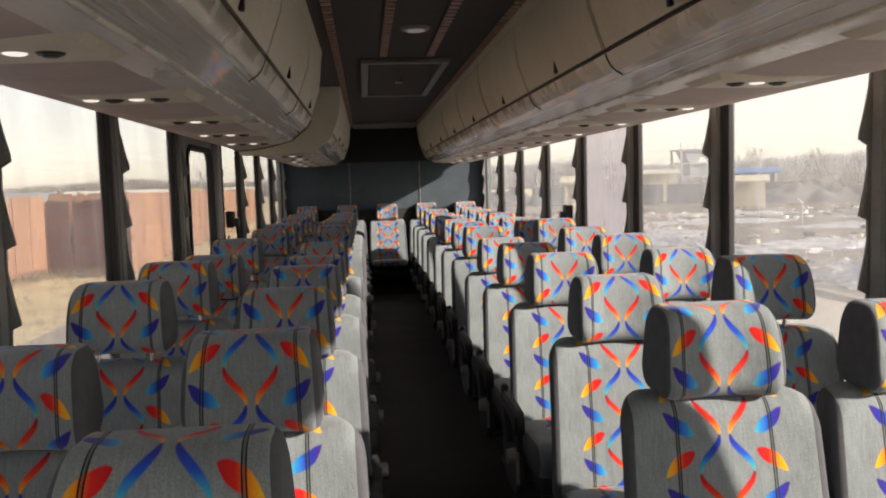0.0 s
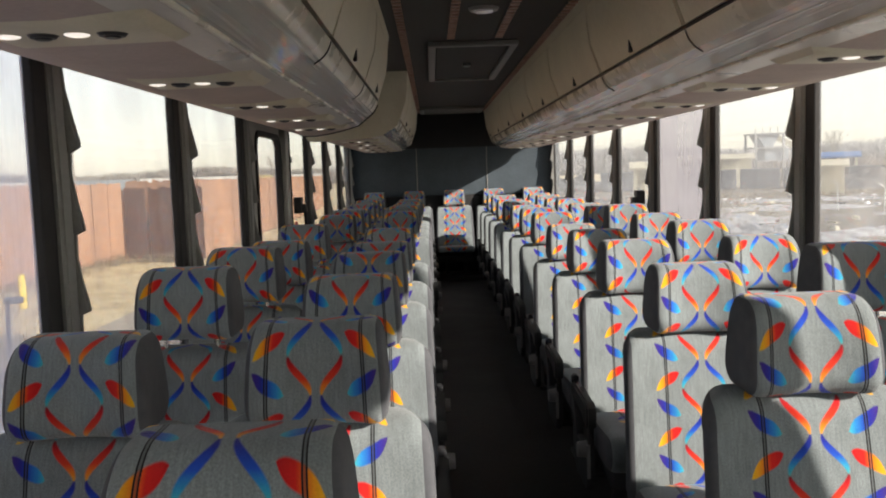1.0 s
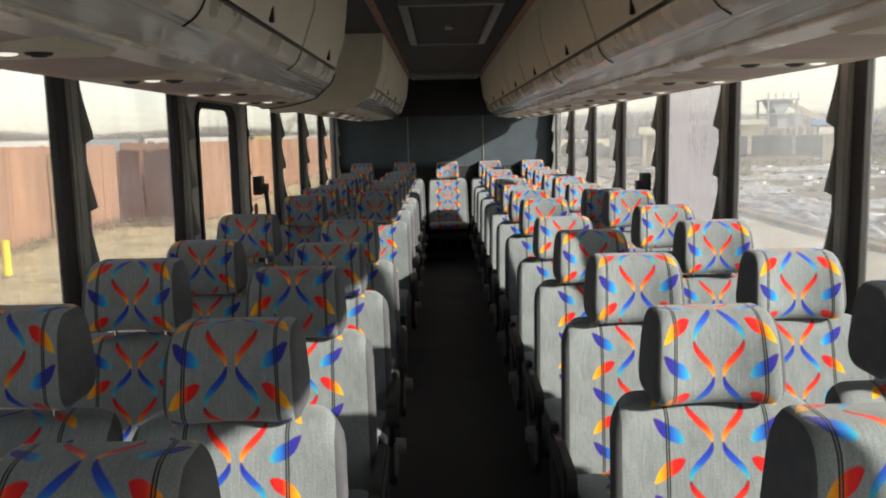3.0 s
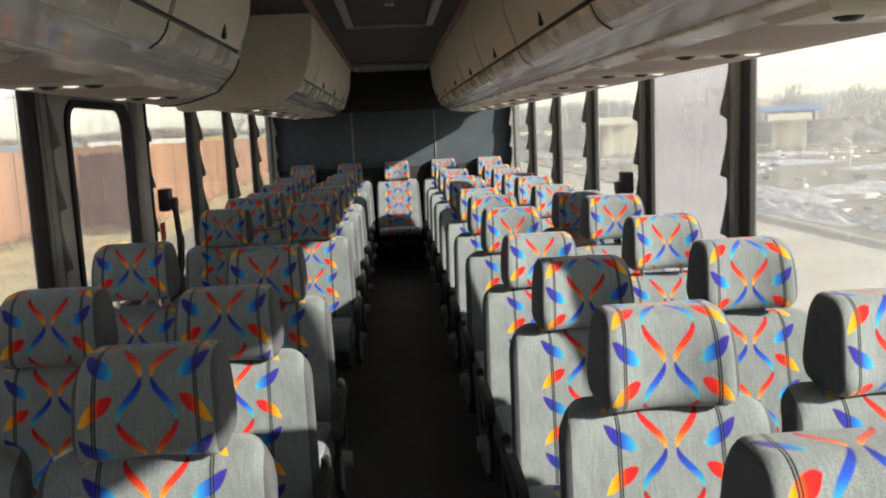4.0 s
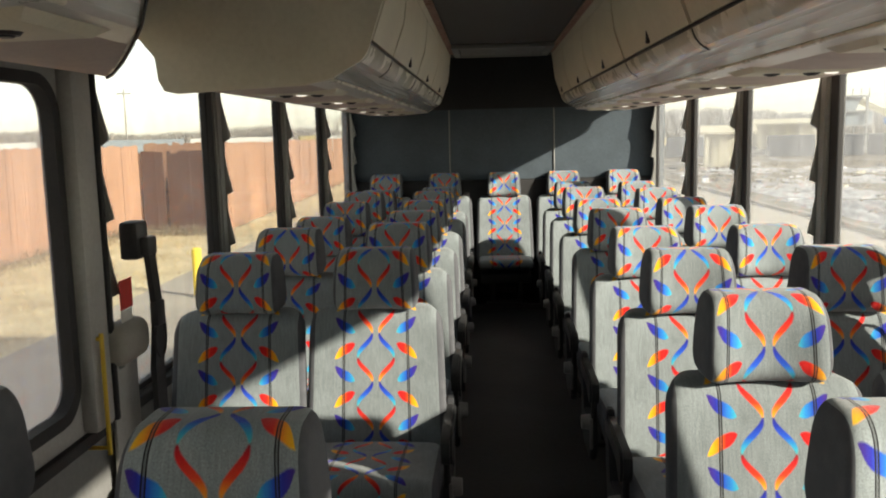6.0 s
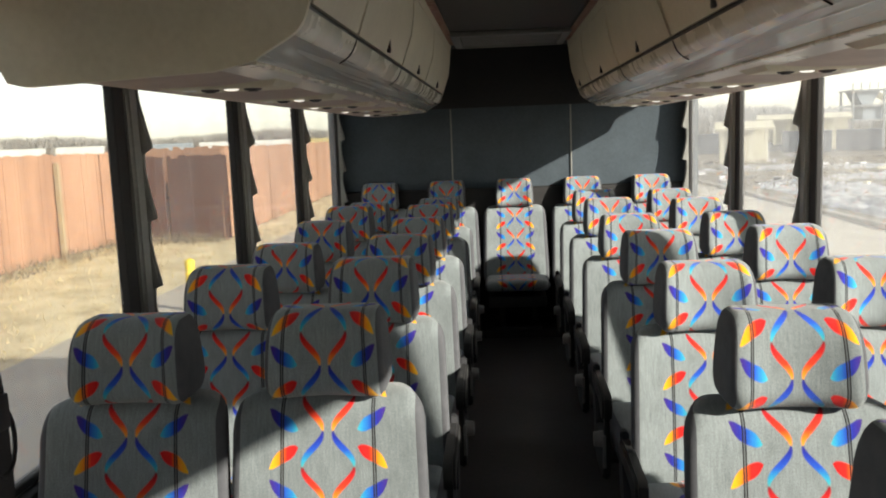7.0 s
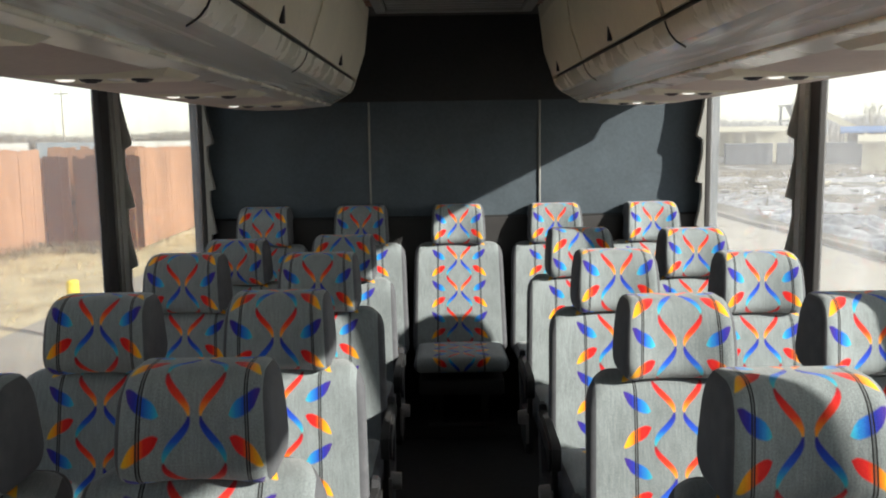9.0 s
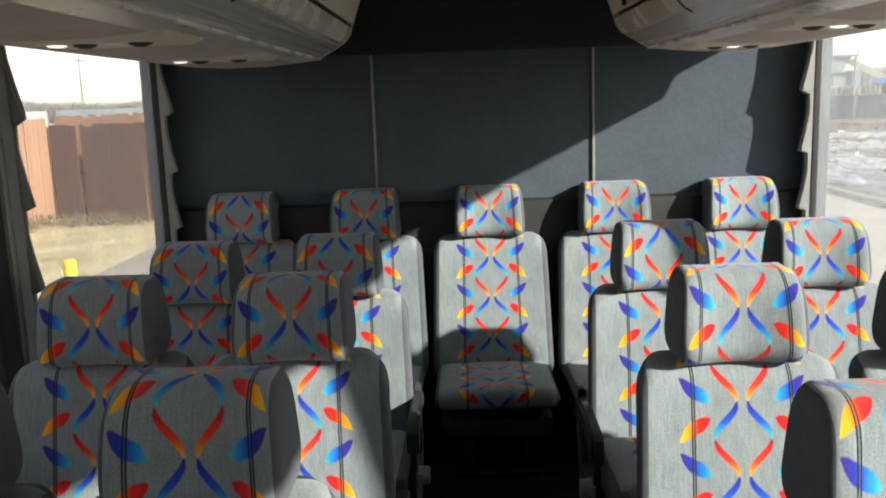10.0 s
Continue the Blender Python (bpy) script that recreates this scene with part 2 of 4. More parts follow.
M_DOOR = surface("cream_vinyl_bin_door", (0.62, 0.575, 0.45), (0.74, 0.695, 0.56), 4, 0.50, 0.2, 0.0015, world_space=True, rand=0.06)
M_ROLL = surface("beige_moulded_trim", (0.62, 0.595, 0.49), (0.74, 0.715, 0.60), 5, 0.28, 0.15, 0.001, world_space=True)
M_FILM = film_wrap()
M_BAND = surface("grey_rack_band", (0.47, 0.445, 0.40), (0.58, 0.55, 0.495), 4, 0.32, 0.15, 0.001, world_space=True)
M_UNDER = surface("mauve_grey_rack_lining", (0.41, 0.335, 0.295), (0.53, 0.44, 0.39), 6, 0.75, 0.25, 0.0015, world_space=True)
M_PLATE = surface("olive_beige_lamp_plate", (0.54, 0.50, 0.37), (0.66, 0.615, 0.47), 9, 0.5, 0.15, 0.001, world_space=True)
M_CEIL = surface("charcoal_ceiling_cloth", (0.034, 0.032, 0.029), (0.058, 0.055, 0.049), 4, 0.9, 0.35, 0.002, world_space=True)
M_HATCH = surface("grey_hatch_plastic", (0.18, 0.18, 0.17), (0.25, 0.25, 0.235), 6, 0.55, 0.2, 0.001)
M_TAB = surface("copper_strip_lamp", (0.30, 0.13, 0.09), (0.58, 0.40, 0.31), 30, 0.4, 0.1, 0.001, metal=0.3)
M_LENS = surface("clear_lamp_lens", (0.80, 0.80, 0.80), (0.92, 0.92, 0.92), 15, 0.08, 0.1, 0.001)
M_LIT = surface("lit_reading_lens", (0.80, 0.80, 0.80), (0.92, 0.92, 0.92), 15, 0.10, 0.1, 0.001)
M_LIT.node_tree.nodes["Principled BSDF"].inputs["Emission Color"].default_value = (1.0, 0.97, 0.92, 1)
M_LIT.node_tree.nodes["Principled BSDF"].inputs["Emission Strength"].default_value = 0.22
M_YELLOW = surface("yellow_paint", (0.75, 0.55, 0.03), (0.85, 0.66, 0.06), 6, 0.5, 0.2, 0.001)
M_RAIL = surface("worn_amber_paint", (0.50, 0.33, 0.03), (0.66, 0.46, 0.05), 9, 0.5, 0.2, 0.001)
M_STRAP = surface("black_webbing", (0.010, 0.010, 0.011), (0.030, 0.030, 0.032), 60, 0.8, 0.4, 0.001)
M_BEIGE = surface("grey_beige_box", (0.224, 0.211, 0.184), (0.286, 0.272, 0.238), 9, 0.55, 0.2, 0.001)
M_WHITE_TAG = surface("white_label", (0.62, 0.60, 0.57), (0.74, 0.72, 0.69), 20, 0.5, 0.1, 0.001)
M_RED = surface("red_label", (0.45, 0.03, 0.03), (0.60, 0.05, 0.04), 20, 0.5, 0.1, 0.001)
M_GLASS = pane_glass("dusty_glass", 0.045, 0.15)
M_GLASS_LEFT = pane_glass("smeared_glass", 0.09, 0.16, (0.56, 0.55, 0.58))
M_GLASS_SMEAR = pane_glass("smeared_front_glass", 0.06, 0.44, (0.64, 0.68, 0.82))
M_GLASS_FOG = pane_glass("fogged_glass", 0.42, 0.30, (0.205, 0.205, 0.228))


# ---------------------------------------------------------------- mesh helpers
def link_mesh(name, bm, material, smooth=0.0):
    me = bpy.data.meshes.new(name)
    bm.normal_update()
    bm.to_mesh(me)
    bm.free()
    for m in (material if isinstance(material, (list, tuple)) else [material]):
        me.materials.append(m)
    if smooth:
        for f in me.polygons:
            f.use_smooth = True
        me.set_sharp_from_angle(angle=radians(smooth))
    return new(name, me)


def part(name, bm, material, parent, label="", smooth=0.0):
    ob = link_mesh(name, bm, material, smooth)
    ob.parent = parent
    return tagged(ob, label)


def thing(name, label, category, group="", kind="", at=(0, 0, 0)):
    ob = new(name)
    ob.empty_display_size = 0.1
    ob.location = at
    return tagged(ob, label, category, group, kind)


def box_bm(x0, x1, y0, y1, z0, z1, bevel=0.0, seg=2, bm=None):
    bm = bm or bmesh.new()
    r = bmesh.ops.create_cube(bm, size=1.0)
    for v in r["verts"]:
        v.co = Vector(((x0 + x1) / 2 + v.co.x * (x1 - x0), (y0 + y1) / 2 + v.co.y * (y1 - y0), (z0 + z1) / 2 + v.co.z * (z1 - z0)))
    if bevel:
        edges = list({e for v in r["verts"] for e in v.link_edges})
        bmesh.ops.bevel(bm, geom=edges, offset=bevel, segments=seg, affect="EDGES", profile=0.5)
    return bm


def rod_bm(a, b, r, r2=None, seg=12, bm=None):
    bm = bm or bmesh.new()
    a, b = Vector(a), Vector(b)
    m = Matrix.Translation((a + b) / 2) @ (b - a).to_track_quat("Z", "Y").to_matrix().to_4x4()
    bmesh.ops.create_cone(bm, cap_ends=True, segments=seg, radius1=r, radius2=r if r2 is None else r2, depth=(b - a).length, matrix=m)
    return bm


def prism_bm(outline, axis, a, b, bm=None):
    """A closed outline of (p, q) pairs drawn out along axis from a to b. axis y: (x, z); axis x: (y, z); axis z: (x, y)."""
    bm = bm or bmesh.new()
    def at(p, q, s):
        return {"y": (p, s, q), "x": (s, p, q), "z": (p, q, s)}[axis]
    lo = [bm.verts.new(at(p, q, a)) for p, q in outline]
    hi = [bm.verts.new(at(p, q, b)) for p, q in outline]
    k = len(outline)
    for i in range(k):
        bm.faces.new((lo[i], lo[(i + 1) % k], hi[(i + 1) % k], hi[i]))
    bm.faces.new(lo)
    bm.faces.new(hi)
    bmesh.ops.recalc_face_normals(bm, faces=bm.faces)
    return bm


def rounded_loop(hd, hh, r, k=5, fill=6):
    """A rounded rectangle, half depth hd, half height hh, from the middle of its underside up the front, over the top and down the back."""
    r = min(r, hd * 0.98, hh * 0.98)
    pts = []
    def arc(cx, cz, a0):
        for i in range(k + 1):
            a = a0 + math.pi / 2 * i / k
            pts.append((cx - r * math.sin(a), cz - r * math.cos(a)))
    arc(-hd + r, -hh + r, 0)                      # lower front
    for i in range(1, fill):
        pts.append((-hd, -hh + r + (2 * hh - 2 * r) * i / fill))
    arc(-hd + r, hh - r, math.pi / 2)             # upper front
    arc(hd - r, hh - r, math.pi)                  # upper back
    for i in range(1, fill):
        pts.append((hd, hh - r - (2 * hh - 2 * r) * i / fill))
    arc(hd - r, -hh + r, 3 * math.pi / 2)
    return pts


def pad_bm(width, hd, hh, r, side_h, side_d, shape, v_top=0.0, cols=14, puff=0.0, u_scale=1.0):
    """An upholstered pad: rounded loops from one side to the other, narrowing at both sides. shape(x, a, b) places a point.
    UV in metres: u across, v down the front from the top edge (shifted by v_top)."""
    bm = bmesh.new()
    uv = bm.loops.layers.uv.new("UVMap")
    xs = []
    half = width / 2
    rim = max(side_h, side_d)
    for i in range(6):
        xs.append(-half + rim * (1 - math.cos(math.pi / 2 * i / 5)))
    inner = [-half + rim + (width - 2 * rim) * i / cols for i in range(1, cols)]
    xs = xs + inner + [-x for x in reversed(xs)]
    full = rounded_loop(hd, hh, r)
    vs = []
    run = 0.0
    k_top = max(range(len(full)), key=lambda i: full[i][1] - 0.001 * abs(full[i][0] + hd * 0.3))
    for i, pnt in enumerate(full):
        if i:
            run += math.dist(pnt, full[i - 1])
        vs.append(run)
    v0 = vs[k_top]
    rows, us = [], []
    for x in xs:
        e = half - abs(x)
        def inset(rr):
            return 0.0 if e >= rr else rr - math.sqrt(max(rr * rr - (rr - e) ** 2, 0))
        ih, idp = inset(side_h), inset(side_d)
        swell = puff * (1 - (x / half) ** 2)
        loop = rounded_loop(max(hd - idp, 0.004), max(hh - ih, 0.004), r)
        rows.append([bm.verts.new(shape(x, a - (swell if a < 0 else 0) * max(0, 1 - (b / hh) ** 4), b)) for a, b in loop])
        us.append(x * u_scale)
    n = len(full)
    for i in range(len(rows) - 1):
        for j in range(n):
            j2 = (j + 1) % n
            f = bm.faces.new((rows[i][j], rows[i][j2], rows[i + 1][j2], rows[i + 1][j]))
            vj2 = vs[j2] if j2 else vs[-1] + 0.01
            for lp, (uu, vv) in zip(f.loops, ((us[i], vs[j]), (us[i], vj2), (us[i + 1], vj2), (us[i + 1], vs[j]))):
                lp[uv].uv = (uu, v0 - vv + v_top)
            # the pad's sides get the cloth with shade in its colour
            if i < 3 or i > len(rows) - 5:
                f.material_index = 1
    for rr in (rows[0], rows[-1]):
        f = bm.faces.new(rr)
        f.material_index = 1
        for lp in f.loops:
            lp[uv].uv = (0.2, 0)
    bmesh.ops.recalc_face_normals(bm, faces=bm.faces)
    return bm


# ---------------------------------------------------------------- the coach shell
HALF = 1.28            # half width inside
REAR = 10.85           # rear wall
FRONT = -2.60          # front bulkhead with the windscreen
ROOF = 2.05
SILL, HEAD = 0.60, 1.78
POSTS = [10.72] + [10.68 - 1.19 * k for k in range(1, 12)]


def flat(name, bm, mat, label, category, smooth=0.0):
    return tagged(link_mesh(name, bm, mat, smooth), label, category, "", "structure")


flat("floor", box_bm(-HALF - 0.06, HALF + 0.06, FRONT - 0.1, REAR + 0.1, -0.12, 0.0), M_FLOOR, "worn black rubber floor of the coach aisle", "floor")
flat("underbody", box_bm(-HALF - 0.05, HALF + 0.05, FRONT - 0.07, REAR + 0.07, -1.33, -0.125), M_RUBBER, "plain dark lower body of the coach", "coach body")
flat("ceiling", box_bm(-HALF - 0.06, HALF + 0.06, FRONT, REAR, ROOF, ROOF + 0.10), M_CEIL, "dark charcoal cloth ceiling over the aisle", "ceiling")
flat("wall_rear", box_bm(-HALF - 0.06, HALF + 0.06, REAR, REAR + 0.08, 0.0, 1.622), M_REAR, "dark blue-grey carpeted rear wall, partly sunlit", "wall")
# upper panel with the shade put into its colour
flat("wall_rear_upper", box_bm(-HALF - 0.06, HALF + 0.06, REAR - 0.004, REAR + 0.08, 1.622, ROOF), M_REAR_TOP, "upper panel of the rear wall, coloured near black for the shade there", "wall")
bm = box_bm(-HALF - 0.06, HALF + 0.06, FRONT - 0.08, FRONT, 0.0, 0.40)
box_bm(-HALF - 0.06, HALF + 0.06, FRONT - 0.08, FRONT, 1.95, ROOF, 0, 1, bm)
for x in (-HALF - 0.06, 1.20):
    box_bm(x, x + 0.14, FRONT - 0.08, FRONT, 0.40, 1.95, 0, 1, bm)
flat("wall_front", bm, M_WALL, "plain grey front end of the coach round the windscreen", "wall")
# unseen windscreen behind the camera, added and made large to light the seat fronts
screen = thing("window_front", "wide coach windscreen", "window", "", "structure")
pane = part("pane", box_bm(-1.20, 1.20, FRONT - 0.045, FRONT - 0.040, 0.40, 1.95), M_GLASS, screen)
pane.visible_shadow = False
for s, nm in ((1, "wall_right"), (-1, "wall_left")):
    a, b = sorted((s * HALF, s * (HALF + 0.06)))
    flat(nm, box_bm(a, b, FRONT, REAR, 0.0, SILL), M_WALL, "grey vinyl side wall below the coach windows", "wall")
    flat(nm + "_header", box_bm(a, b, FRONT, REAR, HEAD, ROOF), M_WALL, "grey vinyl side wall above the coach windows", "wall")
    flat(nm + "_corner", box_bm(a, b, REAR - 0.094, REAR, SILL, HEAD), M_REAR, "dark carpeted corner beside the last coach window", "wall")
    i0, i1 = sorted((s * (HALF - 0.035), s * HALF))
    flat("trim_sill", box_bm(i0, i1, FRONT, REAR, SILL - 0.035, SILL, 0.006), M_RUBBER, "black rubber ledge under the coach windows", "trim")


def pillar_tooth(side, y0, y1):
    """The raised edge strip of a pillar cover, which steps in and out like saw teeth."""
    base, tip = 0.020, 0.056
    steps = [(HEAD, base), (1.66, base), (1.58, base + 0.006), (1.50, base + 0.022), (1.442, tip), (1.424, tip + 0.001), (1.406, base + 0.010)]
    z = 1.406
    for k in range(3):
        low = z - 0.225
        steps += [(z - 0.06, base + 0.008), (z - 0.135, base + 0.020), (z - 0.190, tip - 0.004), (low + 0.012, tip), (low, base + 0.010)]
        z = low
    steps += [(SILL, base + 0.012)]
    outline = [(side * (HALF + 0.003), HEAD)] + [(side * (HALF - d), zz) for zz, d in steps] + [(side * (HALF + 0.003), SILL)]
    bm = prism_bm(outline, "y", y0, y1)
    edges = [e for e in bm.edges if abs(e.verts[0].co.y - e.verts[1].co.y) < 1e-6 and max(abs(v.co.x) for v in e.verts) < HALF]
    bmesh.ops.bevel(bm, geom=edges, offset=0.005, segments=2, affect="EDGES")
    return bm


def pillar_face(side, y0, y1):
    """The broad flat face of a pillar cover, bowed a little along its height."""
    line = [(HALF + 0.003, HEAD), (HALF - 0.020, HEAD), (HALF - 0.026, 1.60), (HALF - 0.030, 1.30), (HALF - 0.030, 0.90), (HALF - 0.026, SILL), (HALF + 0.003, SILL)]
    bm = prism_bm([(side * x, z) for x, z in line], "y", y0, y1)
    edges = [e for e in bm.edges if abs(e.verts[0].co.y - e.verts[1].co.y) < 1e-6 and max(abs(v.co.x) for v in e.verts) < HALF]
    bmesh.ops.bevel(bm, geom=edges, offset=0.010, segments=3, affect="EDGES")
    return bm


LIFT0 = 4.78      # the boarding-lift door bay on the left side
for s in (1, -1):
    ys = sorted(POSTS)
    for y in ys:
        post = thing("window_post", "grey moulded saw-tooth pillar cover with black rubber mullion between coach windows", "window pillar", "window pillars", "structure")
        a, b = sorted((s * (HALF - 0.012), s * (HALF + 0.020)))
        last = y > 10.6
        part("mullion", box_bm(a, b, y + (0.015 if last else -0.045), y + 0.035, SILL, HEAD, 0.006), M_RUBBER, post, "black rubber mullion")
        if not last:
            part("pillar_cover", pillar_face(s, y + 0.035, y + 0.104), M_PILLAR, post, "flat grey moulded cover", 35)
            part("saw_tooth_edge", pillar_tooth(s, y + 0.1045, y + 0.126), M_PILLAR, post, "thin grey saw-tooth edge", 35)
        else:
            part("saw_tooth_edge", pillar_tooth(s, y + 0.018, y + 0.050), M_PILLAR, post, "grey saw-tooth edge", 35)
    for i in range(len(ys) - 1):
        y0, y1 = ys[i] + 0.035, ys[i + 1] - (0.045 if i < len(ys) - 2 else -0.015)
        if s == -1 and LIFT0 - 0.1 < y0 < LIFT0 + 0.2:
            continue
        foggy = s == 1 and abs((y0 + y1) / 2 - 5.33) < 0.4
        win = thing("window_%d" % (i + 1 if s == 1 else i + 21), "fogged and dusty fixed coach window" if foggy else "dusty fixed coach window with dark rubber surround", "window", "coach windows", "structure")
        a, b = sorted((s * (HALF + 0.010), s * (HALF + 0.015)))
        pane = part("pane", box_bm(a, b, y0, y1, SILL, HEAD), M_GLASS_FOG if foggy else (M_GLASS_SMEAR if s == -1 and y0 < 1.5 else M_GLASS_LEFT if s == -1 and (y0 < 5.8 or 8.2 < y0 < 8.6) else M_GLASS), win)
        pane.visible_shadow = s == -1
        a, b = sorted((s * (HALF - 0.002), s * (HALF + 0.020)))
        part("gasket", box_bm(a, b, y0, y1, SILL, SILL + 0.022, 0.004), M_RUBBER, win)
        part("gasket", box_bm(a, b, y0, y1, HEAD - 0.018, HEAD, 0.004), M_RUBBER, win)

# boarding-lift door in the left wall: a flat leaf with a round-cornered window
def round_rect(y0, y1, z0, z1, r, k=6):
    pts = []
    for cy, cz, a0 in ((y1 - r, z1 - r, 0), (y0 + r, z1 - r, 90), (y0 + r, z0 + r, 180), (y1 - r, z0 + r, 270)):
        for i in range(k + 1):
            a = radians(a0 + 90 * i / k)
            pts.append((cy + r * math.cos(a), cz + r * math.sin(a)))
    return pts


def ring_bm(outer, inner, x0, x1):
    bm = bmesh.new()
    k = len(outer)
    v = [[bm.verts.new((x, p, q)) for p, q in loop] for x in (x0, x1) for loop in (outer, inner)]
    for i in range(k):
        j = (i + 1) % k
        for a, b in ((v[0], v[1]), (v[2], v[3]), (v[0], v[2]), (v[1], v[3])):
            bm.faces.new((a[i], a[j], b[j], b[i]))
    bmesh.ops.recalc_face_normals(bm, faces=bm.faces)
    return bm


lift = thing("door_1", "grey boarding-lift door with a round-cornered window and black gasket", "door", "", "structure")
DY0, DY1 = 4.765, 5.872
o_leaf, o_win, o_in = round_rect(DY0, DY1, SILL, HEAD, 0.004), round_rect(5.015, 5.825, 0.66, 1.60, 0.11), round_rect(5.05, 5.79, 0.695, 1.57, 0.085)
part("leaf", ring_bm(o_leaf, o_win, -HALF - 0.02, -HALF + 0.012), M_JAMB, lift, "", 30)
part("gasket", ring_bm(o_win, o_in, -HALF - 0.018, -HALF + 0.024), M_RUBBER, lift, "black rubber gasket", 30)
pane = part("pane", prism_bm(o_in, "x", -HALF - 0.015, -HALF - 0.010), M_GLASS_LEFT, lift)
pane.visible_shadow = False
part("jamb", box_bm(-HALF, -HALF + 0.055, 5.840, 5.956, SILL, HEAD, 0.014), M_JAMB, lift, "", 30)
part("lower_panel", box_bm(-HALF + 0.026, -HALF + 0.040, 5.985, 6.165, 0.30, 0.752, 0.005), M_JAMB, lift, "light grey lower panel", 30)
part("seal_strip", box_bm(-HALF + 0.020, -HALF + 0.060, 5.958, 5.978, SILL, HEAD, 0.006), M_RUBBER, lift)


def belt_set(side, y, z, label):
    """A seat-belt retractor on the pillar with its webbing hanging down."""
    s = thing("restraint_belt", label, "seat belt")
    x = side * (HALF - 0.075)
    part("retractor", box_bm(x - 0.030, x + 0.030, y - 0.045, y + 0.045, z - 0.058, z + 0.058, 0.012), M_BLACK, s, "black retractor housing", 30)
    part("guide", box_bm(x - side * 0.04 - 0.018, x - side * 0.04 + 0.018, y - 0.03, y + 0.04, z - 0.05, z + 0.01, 0.010), M_BLACK, s, "", 30)
    pts = [(x - side * 0.045, y, z - 0.04), (x - side * 0.055, y + 0.01, z - 0.22), (x - side * 0.035, y + 0.03, z - 0.40), (x - side * 0.05, y, z - 0.62), (x - side * 0.03, y - 0.02, z - 0.88)]
    bm = bmesh.new()
    prev = None
    for k, p in enumerate(pts):
        w = 0.026 if k < 2 else 0.036
        ring = [bm.verts.new((p[0] + dx, p[1] + dy, p[2])) for dx, dy in ((-0.009, -w), (0.009, -w), (0.009, w), (-0.009, w))]
        if prev:
            for i in range(4):
                bm.faces.new((prev[i], prev[(i + 1) % 4], ring[(i + 1) % 4], ring[i]))
        else:
            bm.faces.new(ring)
        prev = ring
    bm.faces.new(prev)
    bmesh.ops.recalc_face_normals(bm, faces=bm.faces)
    part("webbing", bm, M_STRAP, s, "black webbing")
    bm = bmesh.new()
    rings = []
    for k in range(16):
        a = 2 * math.pi * k / 16
        rings.append([bm.verts.new((x - side * 0.05 + 0.005 * math.sin(c), y + 0.03 + (0.045 + 0.005 * math.cos(c)) * math.cos(a), z - 0.30 + (0.075 + 0.005 * math.cos(c)) * math.sin(a)))
                      for c in (math.pi * q / 3 for q in range(6))])
    for k in range(16):
        for q in range(6):
            bm.faces.new((rings[k][q], rings[k][(q + 1) % 6], rings[(k + 1) % 16][(q + 1) % 6], rings[(k + 1) % 16][q]))
    bmesh.ops.recalc_face_normals(bm, faces=bm.faces)
    part("hook_loop", bm, M_STRAP, s, "black hook loop", 50)
    b = pts[1]
    part("buckle", box_bm(b[0] - 0.014, b[0] + 0.014, b[1] - 0.032, b[1] + 0.032, b[2] - 0.05, b[2] + 0.03, 0.008), M_BLACK, s, "", 30)
    return s


b1 = belt_set(-1, 6.12, 1.12, "black wheelchair restraint belt hanging from the pillar by the lift door")
part("red_tag", box_bm(-1.215, -1.211, 6.01, 6.095, 0.92, 1.01, 0.0015), M_RED, b1, "red tag")
part("white_tag", box_bm(-1.217, -1.213, 6.015, 6.09, 0.86, 0.918, 0.0015), M_WHITE_TAG, b1, "white tag")
belt_set(1, 6.10, 1.09, "black restraint belt on the pillar between sunny windows")
box_ = thing("lift_control_box", "rounded grey-beige control box on the pillar beside the lift door", "control box")
part("housing", box_bm(-HALF + 0.002, -HALF + 0.10, 5.95, 6.16, 0.755, 0.885, 0.045, 4), M_BEIGE, box_, "", 40)
rail = thing("grab_rail", "narrow yellow grab rail beside the lift door", "grab rail")
bm = rod_bm((-HALF + 0.068, 5.87, 0.53), (-HALF + 0.068, 5.87, 0.885), 0.0065, None, 12)
rod_bm((-HALF + 0.068, 5.87, 0.55), (-HALF, 5.87, 0.55), 0.006, None, 10, bm)
rod_bm((-HALF + 0.068, 5.87, 0.87), (-HALF, 5.87, 0.87), 0.007, None, 10, bm)
part("bar", bm, M_RAIL, rail, "", 40)

# rear wall seams and the dark engine shelf under them
for x in (-0.44, 0.44):
    flat("trim_seam", box_bm(x - 0.005, x + 0.005, REAR - 0.010, REAR, 1.03, 1.62, 0.003), M_PILLAR, "narrow grey seam strip on the dark rear wall", "trim")


def rack_profile(shift=0.0):
    """Right-hand luggage rack, seen along the coach: (x, z) from the ceiling down the doors, round the nose and out to the windows."""
    pts = [(0.405, ROOF), (0.432, 1.84), (0.478, 1.705)]
    nose = [(0.482, 1.692), (0.490, 1.675), (0.503, 1.659)]
    film = [(0.512, 1.652), (0.530, 1.641), (0.552, 1.629), (0.577, 1.615), (0.600, 1.601)]
    under = [(0.690, 1.588), (0.80, 1.579), (0.95, 1.577), (1.07, 1.585), (1.125, 1.608)]
    wall = [(1.16, 1.68), (1.24, 1.775), (HALF, 1.779)]
    f = lambda q: [(x + shift * max(0.0, 1 - max(0, x - 0.7) / 0.5) if x < 1.2 else x, z) for x, z in q]
    return f(pts), f(nose), f(film), f(under), f(wall)


